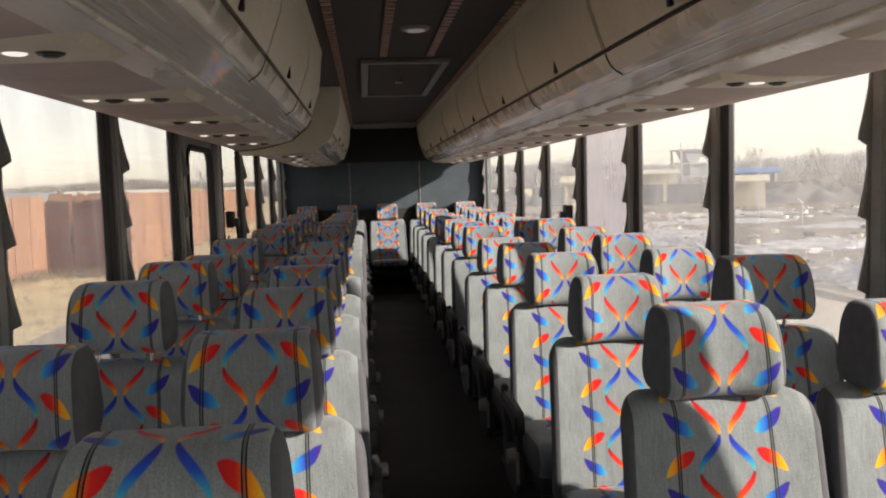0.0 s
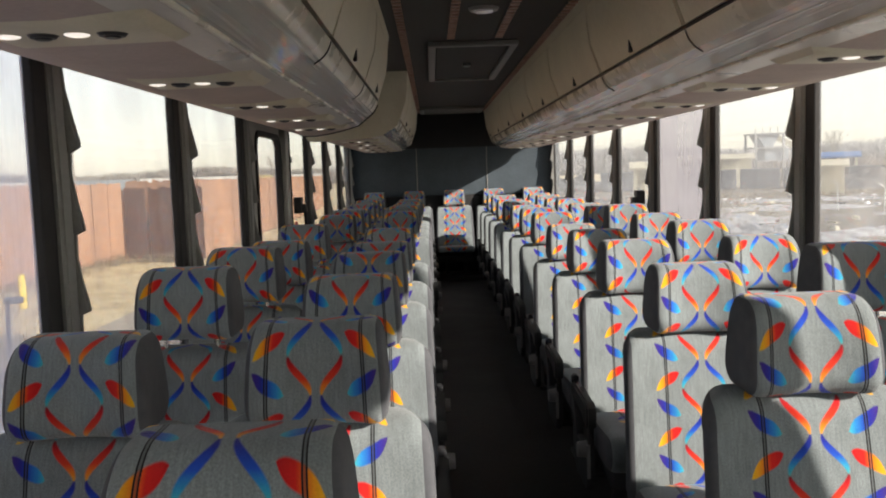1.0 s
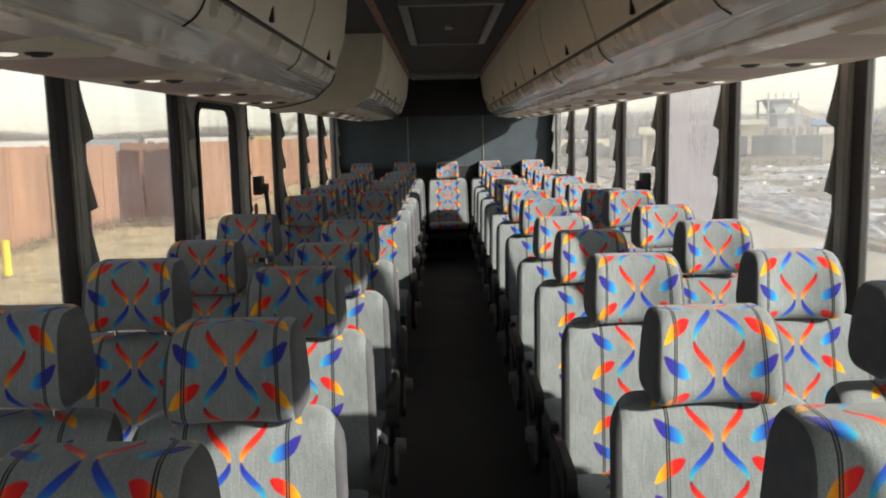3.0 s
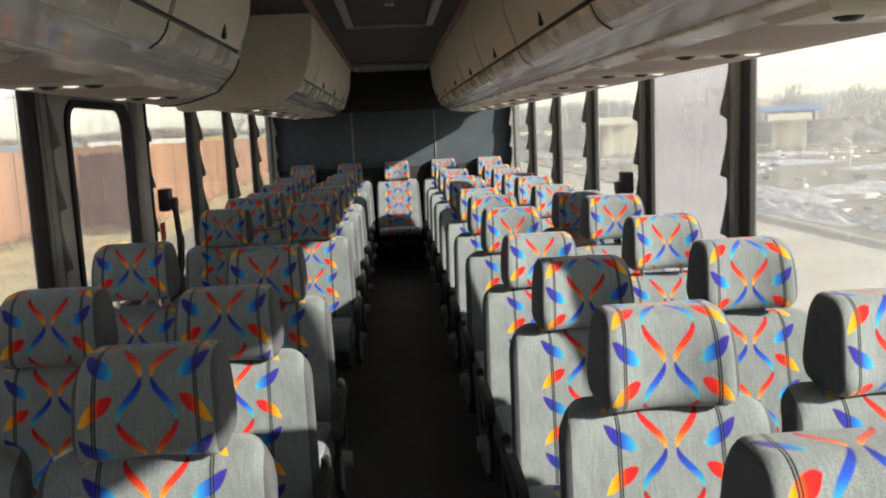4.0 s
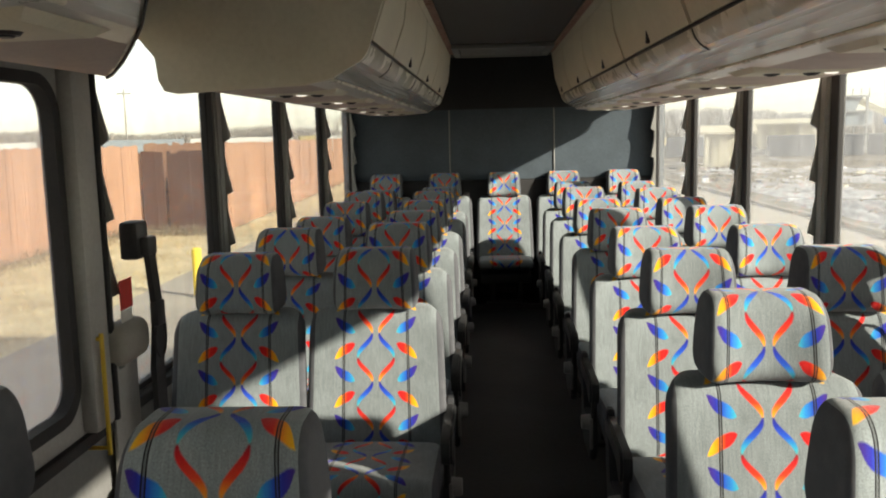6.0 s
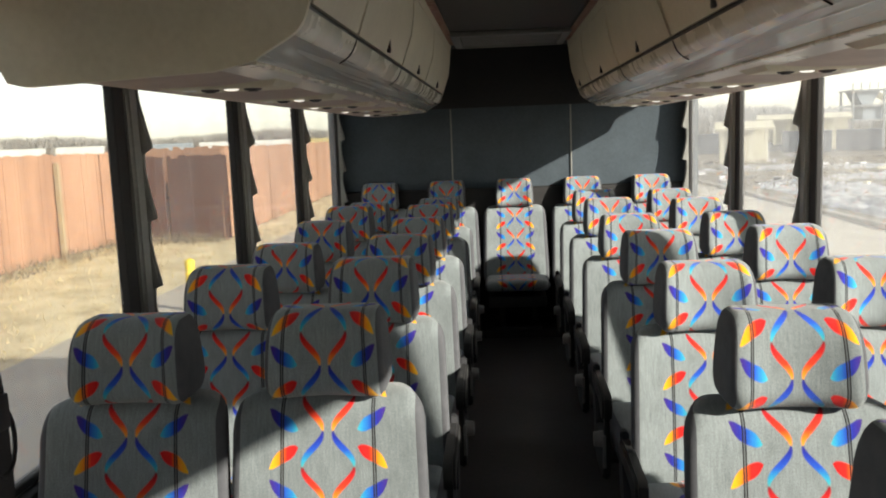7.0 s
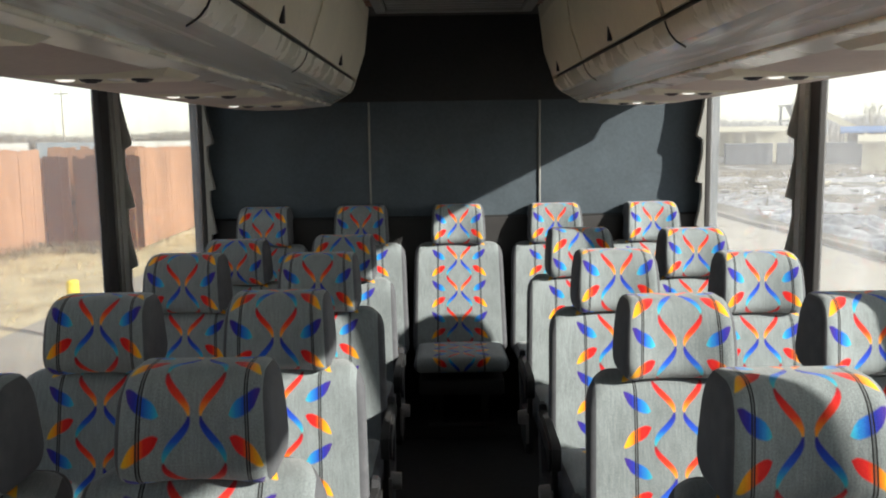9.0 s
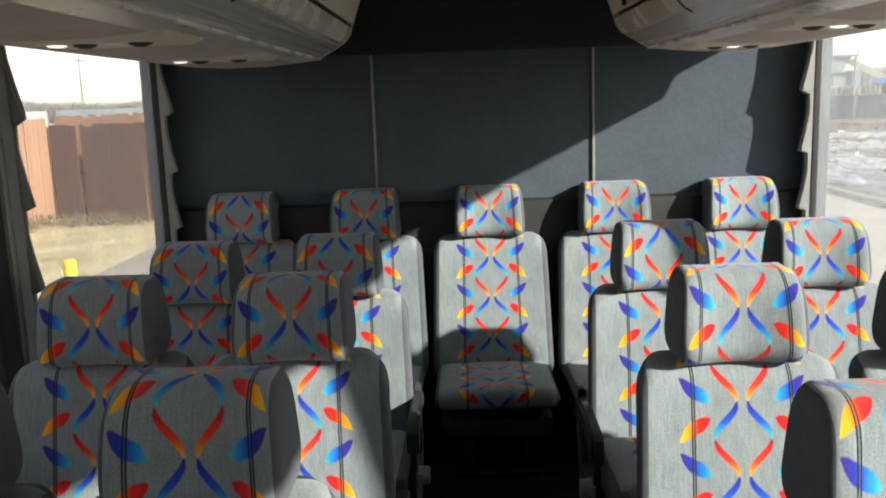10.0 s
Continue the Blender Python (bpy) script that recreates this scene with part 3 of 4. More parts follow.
def sheet_bm(side, line, y0, y1, thick):
    """A folded sheet along the coach: line of (x, z), given an outward thickness towards the rack's inside."""
    bm = bmesh.new()
    inner = []
    n = len(line)
    for i, (x, z) in enumerate(line):
        p, q = line[max(i - 1, 0)], line[min(i + 1, n - 1)]
        d = Vector((q[0] - p[0], q[1] - p[1])).normalized()
        inner.append((x - d.y * thick, z + d.x * thick))
    outline = [(side * x, z) for x, z in line] + [(side * x, z) for x, z in reversed(inner)]
    return prism_bm(outline, "y", y0, y1, bm)


def plate_bm(side):
    """A shallow raised plate, longer along its window edge, with sloped sides."""
    bm = bmesh.new()
    low = [(-0.17, -0.10), (0.120, -0.13), (0.120, 0.13), (-0.17, 0.10)]
    top = [(-0.19, -0.125), (0.135, -0.16), (0.135, 0.16), (-0.19, 0.125)]
    v = [[bm.verts.new((x * side, y, z)) for x, y in loop] for z, loop in ((-0.003, low), (0.012, top))]
    for i in range(4):
        bm.faces.new((v[0][i], v[0][(i + 1) % 4], v[1][(i + 1) % 4], v[1][i]))
    bm.faces.new(v[0])
    bm.faces.new(v[1])
    bmesh.ops.recalc_face_normals(bm, faces=bm.faces)
    return bm


def lamp_panel(side, y, rack, shift=0.0):
    plate = part("light_panel", plate_bm(side), M_PLATE, rack, "beige plate with two reading lights and air nozzles", 30)
    plate.matrix_local = pose(side * (0.842 + shift * 0.8), y, 1.579, 0, 0, 0)
    lit = 2 if side < 0 and y < 6 and math.sin(y * 5.3) > -0.3 else int(math.sin(y * 7.1) > 0)
    for k, x in enumerate((-0.030, 0.088)):
        bm = bmesh.new()
        bmesh.ops.create_uvsphere(bm, u_segments=14, v_segments=8, radius=0.024)
        for v in bm.verts:
            v.co = Vector((v.co.x * 0.9, v.co.y * 0.9, v.co.z * 0.20))
        lens = part("lens", bm, M_LIT if k == lit or lit == 2 else M_LENS, plate, "bright reading-light lens" if k == lit or lit == 2 else "clear reading-light lens", 60)
        lens.location = (x * side, 0.0, -0.003)
        noz = rod_bm((0, 0, -0.006), (0, 0, 0.0), 0.021, 0.027, 16)
        rod_bm((0, 0, -0.009), (0, 0, -0.005), 0.013, 0.016, 12, noz)
        nz = part("nozzle", noz, M_BLACK, plate, "black air nozzle", 40)
        nz.location = ((x - 0.060) * side, 0.0, -0.002)


def cut_slant(bm, side, y1):
    """Cuts away what lies beyond a slanting end that runs from the aisle edge back to the windows."""
    a = Vector((side * SLANT_X, y1, 0))
    nrm = Vector((-side * SLANT, 1, 0)).normalized()
    cut = bmesh.ops.bisect_plane(bm, geom=bm.verts[:] + bm.edges[:] + bm.faces[:], plane_co=a, plane_no=nrm, clear_outer=True)
    bmesh.ops.contextual_create(bm, geom=[e for e in cut["geom_cut"] if isinstance(e, bmesh.types.BMEdge)])
    return bm


SLANT, SLANT_X = 1.91, 0.535


def luggage_rack(side, y0, y1, seams, shift, lamps, label, face_front=False, slant=False):
    rack = thing("luggage_rack", label, "luggage rack")
    doors, nose, film, under, wall = rack_profile(shift)
    far = y1 + 1.15 if slant else y1

    def run(line):
        bm = sheet_bm(side, line, y0, far, 0.012)
        return cut_slant(bm, side, y1) if slant else bm
    part("rack_nose", run([doors[-1]] + nose + [film[0]]), M_ROLL, rack, "glossy beige rounded nose", 40)
    part("rack_film", run(film), M_FILM, rack, "puckered film-covered panel", 40)
    part("rack_underside", run(under + wall), M_UNDER, rack, "mauve-grey lined underside", 25)
    part("rack_band", run([film[-1], (film[-1][0] + 0.01, 1.594), under[0]]), M_BAND, rack, "smooth grey lower band", 25)
    for y in seams:
        if y0 + 0.2 < y < y1 - 0.1:
            part("joint", sheet_bm(side, [(x - 0.0025 * (1 if z > 1.64 else 0), z - 0.0022) for x, z in [doors[-1]] + nose + film[:2]], y - 0.0025, y + 0.0025, 0.004), M_RUBBER, rack, "narrow dark joint in the rack nose", 40)
    xr = side * (film[-1][0] + 0.003)
    part("rib", rod_bm((xr, y0, 1.599), (xr, y1, 1.599), 0.006, None, 8), M_ROLL, rack, "thin raised rib", 50)
    part("top_rail", sheet_bm(side, [(doors[0][0], ROOF - 0.001), (doors[0][0] + 0.008, ROOF - 0.05)], y0, y1, 0.02), M_DOOR, rack)
    # doors, with a fold across the middle
    cut = [y0] + [s for s in seams if y0 + 0.2 < s < y1 - 0.1] + [y1]
    for c0, c1 in zip(cut, cut[1:]):
        g = 0.013
        fold = (doors[0][0] * 0.45 + doors[1][0] * 0.55 - 0.004, 1.93)
        line = [(doors[0][0] + 0.008, ROOF - 0.053), fold, (doors[1][0] - 0.004, 1.84), (doors[2][0] - 0.006, doors[2][1] + 0.012)]
        bm = sheet_bm(side, line, c0 + g, c1 - g, 0.020)
        edges = [e for e in bm.edges if abs(e.verts[0].co.y - e.verts[1].co.y) < 1e-6]
        bmesh.ops.bevel(bm, geom=edges, offset=0.005, segments=2, affect="EDGES")
        door = part("bin_door", bm, M_DOOR, rack, "", 30)
        if c1 - c0 > 0.7:
            xm = doors[2][0] - 0.016
            a, b = sorted((side * (xm - 0.008), side * (xm + 0.006)))
            yc = c0 + 0.5 * (c1 - c0) if c1 - c0 > 1.3 else c0 + 0.60
            part("latch", box_bm(a, b, yc - 0.010, yc + 0.010, 1.722, 1.772, 0.004), M_BLACK, door, "small black latch")
    part("gap_lining", sheet_bm(side, [(doors[0][0] + 0.03, ROOF - 0.05), (doors[1][0] + 0.028, 1.84), (doors[2][0] + 0.022, 1.70)], y0 + 0.01, y1 - 0.01, 0.012), M_BLACK, rack)

    def lean(bm):
        for v in bm.verts:
            v.co.y += SLANT * max(0.0, abs(v.co.x) - SLANT_X) if slant else 0.0
        return bm
    # end panels, open towards the window head
    body = [(side * x, z) for x, z in doors + nose + film + under + wall] + [(side * HALF, ROOF)]
    square = [(0.69, 1.582), (1.10, 1.566), (1.14, 1.575), (1.158, 1.61), (1.165, 1.68), (1.24, 1.775), (HALF, 1.779), (HALF, ROOF)]
    first = [(side * x, z) for x, z in doors + nose + film + square] if face_front else body
    part("end_panel", prism_bm(first, "y", y0 - 0.018, y0 + 0.001), M_DOOR if face_front else M_ROLL, rack, "flat beige end panel", 30)
    part("end_panel", lean(prism_bm(body, "y", y1 - 0.001, y1 + 0.018)), M_DOOR if face_front else M_ROLL, rack, "flat beige end panel", 30)
    if slant:
        edge = nose + film + under
        bm = bmesh.new()
        for p, q in zip(edge, edge[1:]):
            rod_bm((side * p[0], y1 + 0.016, p[1] - 0.002), (side * q[0], y1 + 0.016, q[1] - 0.002), 0.0055, None, 8, bm)
        part("end_gasket", lean(bm), M_RUBBER, rack, "black rubber edge of the rack end", 50)
    for y in lamps:
        lamp_panel(side, y, rack, shift)
    return rack


DOOR_SEAMS = [2.56 + 1.19 * k for k in range(-4, 8)]
luggage_rack(1, FRONT + 0.4, 10.58, DOOR_SEAMS, 0.0, [0.67 + 0.80 * k for k in range(0, 13) if 0.67 + 0.80 * k < 10.5], "long beige overhead luggage rack with closed bin doors along the windows")
luggage_rack(-1, FRONT + 0.4, 4.68, DOOR_SEAMS, 0.055, [0.78 + 0.80 * k for k in range(0, 6)], "beige overhead luggage rack with a slanting end by the lift door", slant=True)
luggage_rack(-1, 6.30, 10.58, [6.9, 8.0, 9.1], 0.0, [6.80 + 0.80 * k for k in range(0, 5)], "beige overhead luggage rack with a broad flat end panel", True)

# ceiling fittings
hatch = thing("roof_hatch", "grey framed emergency roof hatch in the dark ceiling", "roof hatch", "", "structure")
def frame_bm(x0, x1, y0, y1, z0, z1, w):
    bm = bmesh.new()
    for q in ((x0, x1, y0, y0 + w), (x0, x1, y1 - w, y1), (x0, x0 + w, y0 + w, y1 - w), (x1 - w, x1, y0 + w, y1 - w)):
        box_bm(*q, z0, z1, 0.006, 2, bm)
    return bm
part("hatch_frame", frame_bm(-0.255, 0.255, 4.95, 6.80, ROOF - 0.030, ROOF - 0.001, 0.045), M_HATCH, hatch, "grey raised frame", 30)
part("hatch_lid", box_bm(-0.205, 0.205, 5.0, 6.75, ROOF - 0.016, ROOF - 0.002, 0.004), M_CEIL, hatch, "dark lid")
part("hatch_handle", box_bm(-0.025, 0.025, 5.82, 5.90, ROOF - 0.034, ROOF - 0.016, 0.006), M_SILVER, hatch, "small silver handle")
vent = thing("ceiling_vent", "grey louvred air vent near the rear wall", "air vent", "", "structure")
part("vent_frame", frame_bm(-0.37, 0.37, 9.80, 10.55, ROOF - 0.030, ROOF - 0.001, 0.05), M_HATCH, vent, "", 30)
for k in range(9):
    part("slat", box_bm(-0.31, 0.31, 9.87 + 0.07 * k, 9.90 + 0.07 * k, ROOF - 0.022, ROOF - 0.004, 0.003), M_HATCH, vent)
lamp = thing("ceiling_downlight", "round flush ceiling light with a dull metal rim", "ceiling light")
bm = rod_bm((0, 4.0, ROOF - 0.014), (0, 4.0, ROOF - 0.001), 0.062, 0.070, 24)
part("rim", bm, M_SILVER, lamp, "", 40)
bm = rod_bm((0, 4.0, ROOF - 0.020), (0, 4.0, ROOF - 0.012), 0.040, 0.046, 24)
part("diffuser", bm, M_LENS, lamp, "", 40)
for x in (-0.385, -0.13, 0.13, 0.385):
    strip = thing("strip_light", "unlit strip of small copper lamp tabs along the ceiling", "strip light", "ceiling strip lights")
    bm = bmesh.new()
    y = FRONT + 0.1
    end = 4.85 if abs(x) < 0.2 else 10.4
    while y < end:
        box_bm(x - 0.020, x + 0.020, y, y + 0.022, ROOF - 0.014, ROOF - 0.001, 0.0, 1, bm)
        y += 0.075
    tagged(part("lamp_tab", bm, M_TAB, strip), "row of small copper lamp tabs", "", "", "stuff")
    part("strip_base", box_bm(x - 0.026, x + 0.026, FRONT + 0.05, end, ROOF - 0.006, ROOF - 0.0005), M_CEIL, strip)


# ---------------------------------------------------------------- seats
HR_TOP, BACK_TOP = 1.035, 0.842


def seat_parts(seat, hr_lift=0.0, arm=0, drop=0.0):
    lean = math.tan(radians(11))
    # backrest: pivots at the cushion
    zc, hh = 0.59 - drop / 2, 0.252 + drop / 2
    def back_shape(x, a, b):
        z = zc + b
        wing = 0.012 * (abs(x) / 0.21) ** 3
        x *= (1.0 + 0.07 * (BACK_TOP - z) / 0.5) * (1.0 - 0.15 * min(1.0, max(0.0, (a + 0.035) / 0.10)))
        return (x, a + (z - BACK_TOP) * lean + 0.035 - wing, z)
    part("backrest", pad_bm(0.446, 0.070, hh, 0.048, 0.052, 0.020, back_shape, 0.030, 16, 0.010), M_FABRIC, seat, "", 60)
    def shell_shape(x, a, b):
        z = 0.56 + b
        return (x, a + (z - BACK_TOP) * lean + 0.108, z)
    part("back_shell", pad_bm(0.355, 0.022, 0.265, 0.02, 0.05, 0.02, shell_shape, 0, 6), M_SHELL, seat, "dark moulded rear shell", 60)
    # headrest
    def head_shape(x, a, b):
        z = 0.938 + b + hr_lift
        if a > 0:
            a *= 0.76 - 0.32 * b / 0.10
        x *= 1.035 - 0.085 * max(0.0, (b + 0.10) / 0.20) ** 2
        dish = 0.020 * min(1.0, abs(x) / 0.105) ** 1.8 * (1.0 - max(0.0, (b + 0.02) / 0.12) ** 2)
        return (x, a + (z - BACK_TOP) * lean * 0.6 + 0.020 - (dish if a < 0 else 0.3 * dish), z)
    head = part("headrest", pad_bm(0.268, 0.082, 0.100, 0.045, 0.026, 0.014, head_shape, 0.006, 22, 0.0, 1.13), M_FABRIC, seat, "", 60)
    for x in (-0.075, 0.075):
        part("headrest_post", rod_bm((x, 0.012, 0.80), (x, 0.018, 0.90 + hr_lift), 0.0065, None, 10), M_CHROME, head, "bright steel post", 40)
    # cushion
    def cush_shape(x, a, b):
        # a: height (front of loop is up), b: depth
        return (x, -0.315 - b - 0.0, 0.352 - drop * 0.65 - a + 0.018 * max(0.0, (b + 0.1)) / 0.3)
    part("cushion", pad_bm(0.445, 0.060 - drop * 0.35, 0.215, 0.050 - drop * 0.3, 0.035, 0.035, cush_shape, 0.02, 14, 0.012), M_FABRIC, seat, "", 60)
    base = box_bm(-0.20, 0.20, -0.48, -0.10, 0.24 - drop, 0.315 - drop, 0.012)
    part("seat_pan", base, M_SHELL, seat, "dark seat pan", 30)
    ped = box_bm(-0.13, -0.09, -0.40, -0.12, 0.02, 0.245 - drop, 0.006)
    box_bm(0.09, 0.13, -0.40, -0.12, 0.02, 0.245 - drop, 0.006, 2, ped)
    box_bm(-0.16, 0.16, -0.44, -0.08, 0.0, 0.022, 0.006, 2, ped)
    part("pedestal", ped, M_BLACK, seat, "black steel pedestal", 30)
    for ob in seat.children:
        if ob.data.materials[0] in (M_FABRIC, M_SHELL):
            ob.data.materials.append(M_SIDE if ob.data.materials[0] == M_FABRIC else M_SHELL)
    if arm:
        x = arm * 0.243
        prof = [(-0.345, 0.423), (-0.354, 0.455), (-0.347, 0.489), (-0.322, 0.505), (-0.10, 0.512), (-0.03, 0.512), (-0.005, 0.490), (-0.02, 0.452), (-0.10, 0.453), (-0.25, 0.443), (-0.30, 0.411), (-0.332, 0.405)]
        bm = prism_bm(prof, "x", x - 0.018, x + 0.018)
        edges = [e for e in bm.edges if abs(e.verts[0].co.x - e.verts[1].co.x) < 1e-6]
        bmesh.ops.bevel(bm, geom=edges, offset=0.008, segments=2, affect="EDGES")
        part("armrest", bm, M_ARM, seat, "black padded aisle armrest", 40)
        prof = [(-0.30, 0.18), (-0.340, 0.22), (-0.345, 0.33), (-0.330, 0.350), (-0.28, 0.335), (-0.12, 0.330), (-0.05, 0.50), (-0.03, 0.53), (0.0, 0.53), (0.0, 0.40), (-0.05, 0.22), (-0.10, 0.18)]
        bm = prism_bm(prof, "x", x - 0.014, x + 0.012)
        edges = [e for e in bm.edges if abs(e.verts[0].co.x - e.verts[1].co.x) < 1e-6]
        bmesh.ops.bevel(bm, geom=edges, offset=0.005, segments=2, affect="EDGES")
        part("side_panel", bm, M_SHELL, seat, "dark plastic side panel", 40)
        part("bracket", rod_bm((x, -0.335, 0.42), (x, -0.322, 0.30), 0.010, 0.013, 10), M_BLACK, seat, "slim black bracket", 40)
        xa = x + arm * 0.018
        part("trim_strip", box_bm(min(xa, xa - arm * 0.012), max(xa, xa - arm * 0.012), -0.352, -0.343, 0.24, 0.36, 0.003), M_SILVER, seat, "thin worn silver strip")
        kb = rod_bm((x + arm * 0.012, -0.31, 0.335), (x + arm * 0.045, -0.31, 0.335), 0.030, 0.026, 16)
        part("recline_knob", kb, M_SILVER, seat, "round worn silver recline knob", 40)
    return seat


SEAT_LABEL = "grey velour ribbon-patterned coach seat"
GROUP = "coach seats"
seat_proto = {}


def coach_seat(x, y, arm, lift, label, dz=0.0, drop=0.0, tall=0.0, row=13):
    key = (arm, round(lift, 3), drop)
    m = pose(x, y, dz, 0, 0, 0) @ Matrix.Diagonal((1, 1, 1 + (tall - 0.008) / HR_TOP, 1))
    if key in seat_proto:
        s = copy_thing(seat_proto[key], m)
        s.matrix_basis = m
    else:
        s = thing("coach_seat", label, "coach seat", GROUP)
        seat_parts(s, lift, arm, drop)
        s.matrix_basis = m
        seat_proto[key] = s
    # where the ribbons cross, on the headrest and on the backrest
    cross = HEAD_CROSS.get((x > 0, abs(x) > 0.7, row), 0.874 + 0.13 * chance.random()) - dz
    for c in s.children:
        if c.name.startswith("headrest"):
            c["phase"] = (cross / (1 + (tall - 0.008) / HR_TOP) - 0.938 - lift - 0.1357) % 0.157
        elif c.name.startswith("backrest"):
            c["phase"] = 0.015 + 0.008 * chance.random()
        elif c.name.startswith("cushion"):
            c["phase"] = 0.157 * chance.random()
    return tagged(s, label)


chance = random.Random(11)
HEAD_CROSS = {}
for sunny, by_window, heights in (
        (False, False, {2: 0.903, 3: 0.962, 4: 0.997, 5: 0.957, 6: 0.931, 7: 0.925, 8: 0.958, 9: 0.964, 10: 0.930, 11: 0.948}),
        (False, True, {3: 0.928, 4: 0.950, 6: 0.985, 7: 0.931, 8: 0.898, 9: 0.932, 11: 0.943}),
        (True, False, {1: 0.874, 2: 0.900, 3: 0.945, 4: 0.920, 5: 0.937, 6: 0.934, 7: 0.913, 8: 0.930, 9: 0.960, 10: 0.925, 11: 0.982, 13: 1.008}),
        (True, True, {2: 0.979, 3: 0.910, 4: 0.937, 5: 0.960, 6: 0.967, 7: 0.915, 8: 0.959, 9: 0.928, 10: 0.922, 11: 0.952, 12: 0.948, 13: 1.002})):
    for row_no, height in heights.items():
        HEAD_CROSS[(sunny, by_window, row_no)] = height

ROW_R = [1.105 + 0.7375 * k for k in range(1, 13)]
ROW_L = [0.300 + 0.7375 * k + (0.940 if k >= 7 else 0.0) for k in range(1, 13)]
LIFT_R = {2: 0.03, 4: 0.02, 5: 0.03, 6: 0.035}
LIFT_L = {3: 0.032, 4: 0.027, 6: 0.038}
# height changes that fit each seat to the camera's view, row by row: aisle seats, window seats
TALL_R = (0.010, -0.002, 0.010, 0.000, -0.020, 0.012, 0.012, 0.000, 0.010, 0.002, 0.022, 0.018)
TALL_WR = (0.000, 0.012, 0.012, 0.008, -0.005, 0.012, 0.012, 0.000, 0.016, 0.000, 0.008, 0.010)
TALL_L = (0.002, 0.004, 0.005, 0.002, -0.020, -0.006, 0.012, 0.020, 0.006, 0.002, 0.006, -0.014)
TALL_WL = (0.000, -0.010, 0.010, 0.008, 0.000, -0.008, 0.000, 0.005, -0.018, 0.000, 0.010, -0.027)
for k, y in enumerate(ROW_R, 1):
    coach_seat(0.507, y, -1 if k > 2 else 0, 0.0, SEAT_LABEL + " on the sunny aisle side", 0.0, 0.0, TALL_R[k - 1], k)
    coach_seat(0.982, y, 0, LIFT_R.get(k, 0.0), SEAT_LABEL + (", headrest raised, by the window" if k in LIFT_R else ", by the sunny windows"), 0.0, 0.0, TALL_WR[k - 1], k)
for k, y in enumerate(ROW_L, 1):
    coach_seat(-0.500, y, 1, 0.0, SEAT_LABEL + (" beside the open lift bay" if k == 7 else " on the shaded aisle side"), 0.0, 0.0, TALL_L[k - 1], k)
    coach_seat(-0.966, y, 0, LIFT_L.get(k, 0.0), SEAT_LABEL + (", headrest raised, by the window" if k in LIFT_L else ", by the shaded windows"), 0.0, 0.0, TALL_WL[k - 1], k)
for x in (-0.992, -0.496, 0.0, 0.496, 0.992):
    coach_seat(x + 0.012, 10.768, 0, 0.0, SEAT_LABEL + (" at the end of the aisle" if x == 0 else " in the rear bench row"), 0.062, 0.07)

# the raised base of the rear row, and the dark shelf behind it
flat("rear_platform", box_bm(-HALF, HALF, 10.34, REAR, 0.0, 0.052, 0.006), M_FLOOR, "black raised floor under the rear seats", "platform")
shelf = thing("engine_shelf", "black padded engine cover behind the rear seats", "engine cover", "", "structure")
bm = prism_bm([(10.80, 0.0), (10.80, 0.985), (10.815, 1.022), (REAR, 1.03), (REAR, 0.0)], "x", -HALF + 0.005, HALF - 0.005)
part("cover", bm, M_RUBBER, shelf, "", 40)


# ---------------------------------------------------------------- outside
GZ = -1.35
def ground_mat():
    n = Nodes("dry_grass_and_dirt")
    v = n.place()
    big, mid, small = n.noise(v, 0.09, 4), n.noise(v, 0.8, 5, 0.65), n.noise(v, 14.0, 4, 0.7)
    col = n.ramp(n.math("ADD", n.math("MULTIPLY", mid, 0.55), n.math("MULTIPLY", small, 0.45)), [(0.36, (0.29, 0.22, 0.118)), (0.46, (0.58, 0.475, 0.285)), (0.60, (0.74, 0.645, 0.425))])
    col = n.mix(n.ramp(big, [(0.55, 0.0), (0.7, 0.35)]), col, (0.22, 0.18, 0.12))
    n.set(color=col, rough=0.95)
    n.bump(small, 0.8, 0.05)
    return n.mat
M_GROUND = ground_mat()


def yard_mat():
    """Grey-brown frozen dirt with thin streaks of old snow."""
    n = Nodes("frozen_dirt")
    v = n.place()
    mid, small = n.noise(v, 0.5, 5, 0.65), n.noise(v, 9.0, 4, 0.7)
    col = n.ramp(n.math("ADD", n.math("MULTIPLY", mid, 0.6), n.math("MULTIPLY", small, 0.4)), [(0.35, (0.08, 0.064, 0.048)), (0.65, (0.18, 0.15, 0.115))])
    drift = n.noise(n.scaled(v, (0.9, 0.22, 1.0)), 0.55, 6, 0.68, 0.6)
    snow = n.ramp(n.math("ADD", n.math("MULTIPLY", drift, 0.8), n.math("MULTIPLY", small, 0.2)), [(0.56, 0.0), (0.60, 1.0)])
    n.set(color=n.mix(snow, col, n.ramp(small, [(0.3, (0.23, 0.23, 0.25)), (0.7, (0.40, 0.40, 0.43))])), rough=0.9)
    n.bump(n.math("ADD", small, n.math("MULTIPLY", snow, 1.5)), 0.6, 0.05)
    return n.mat


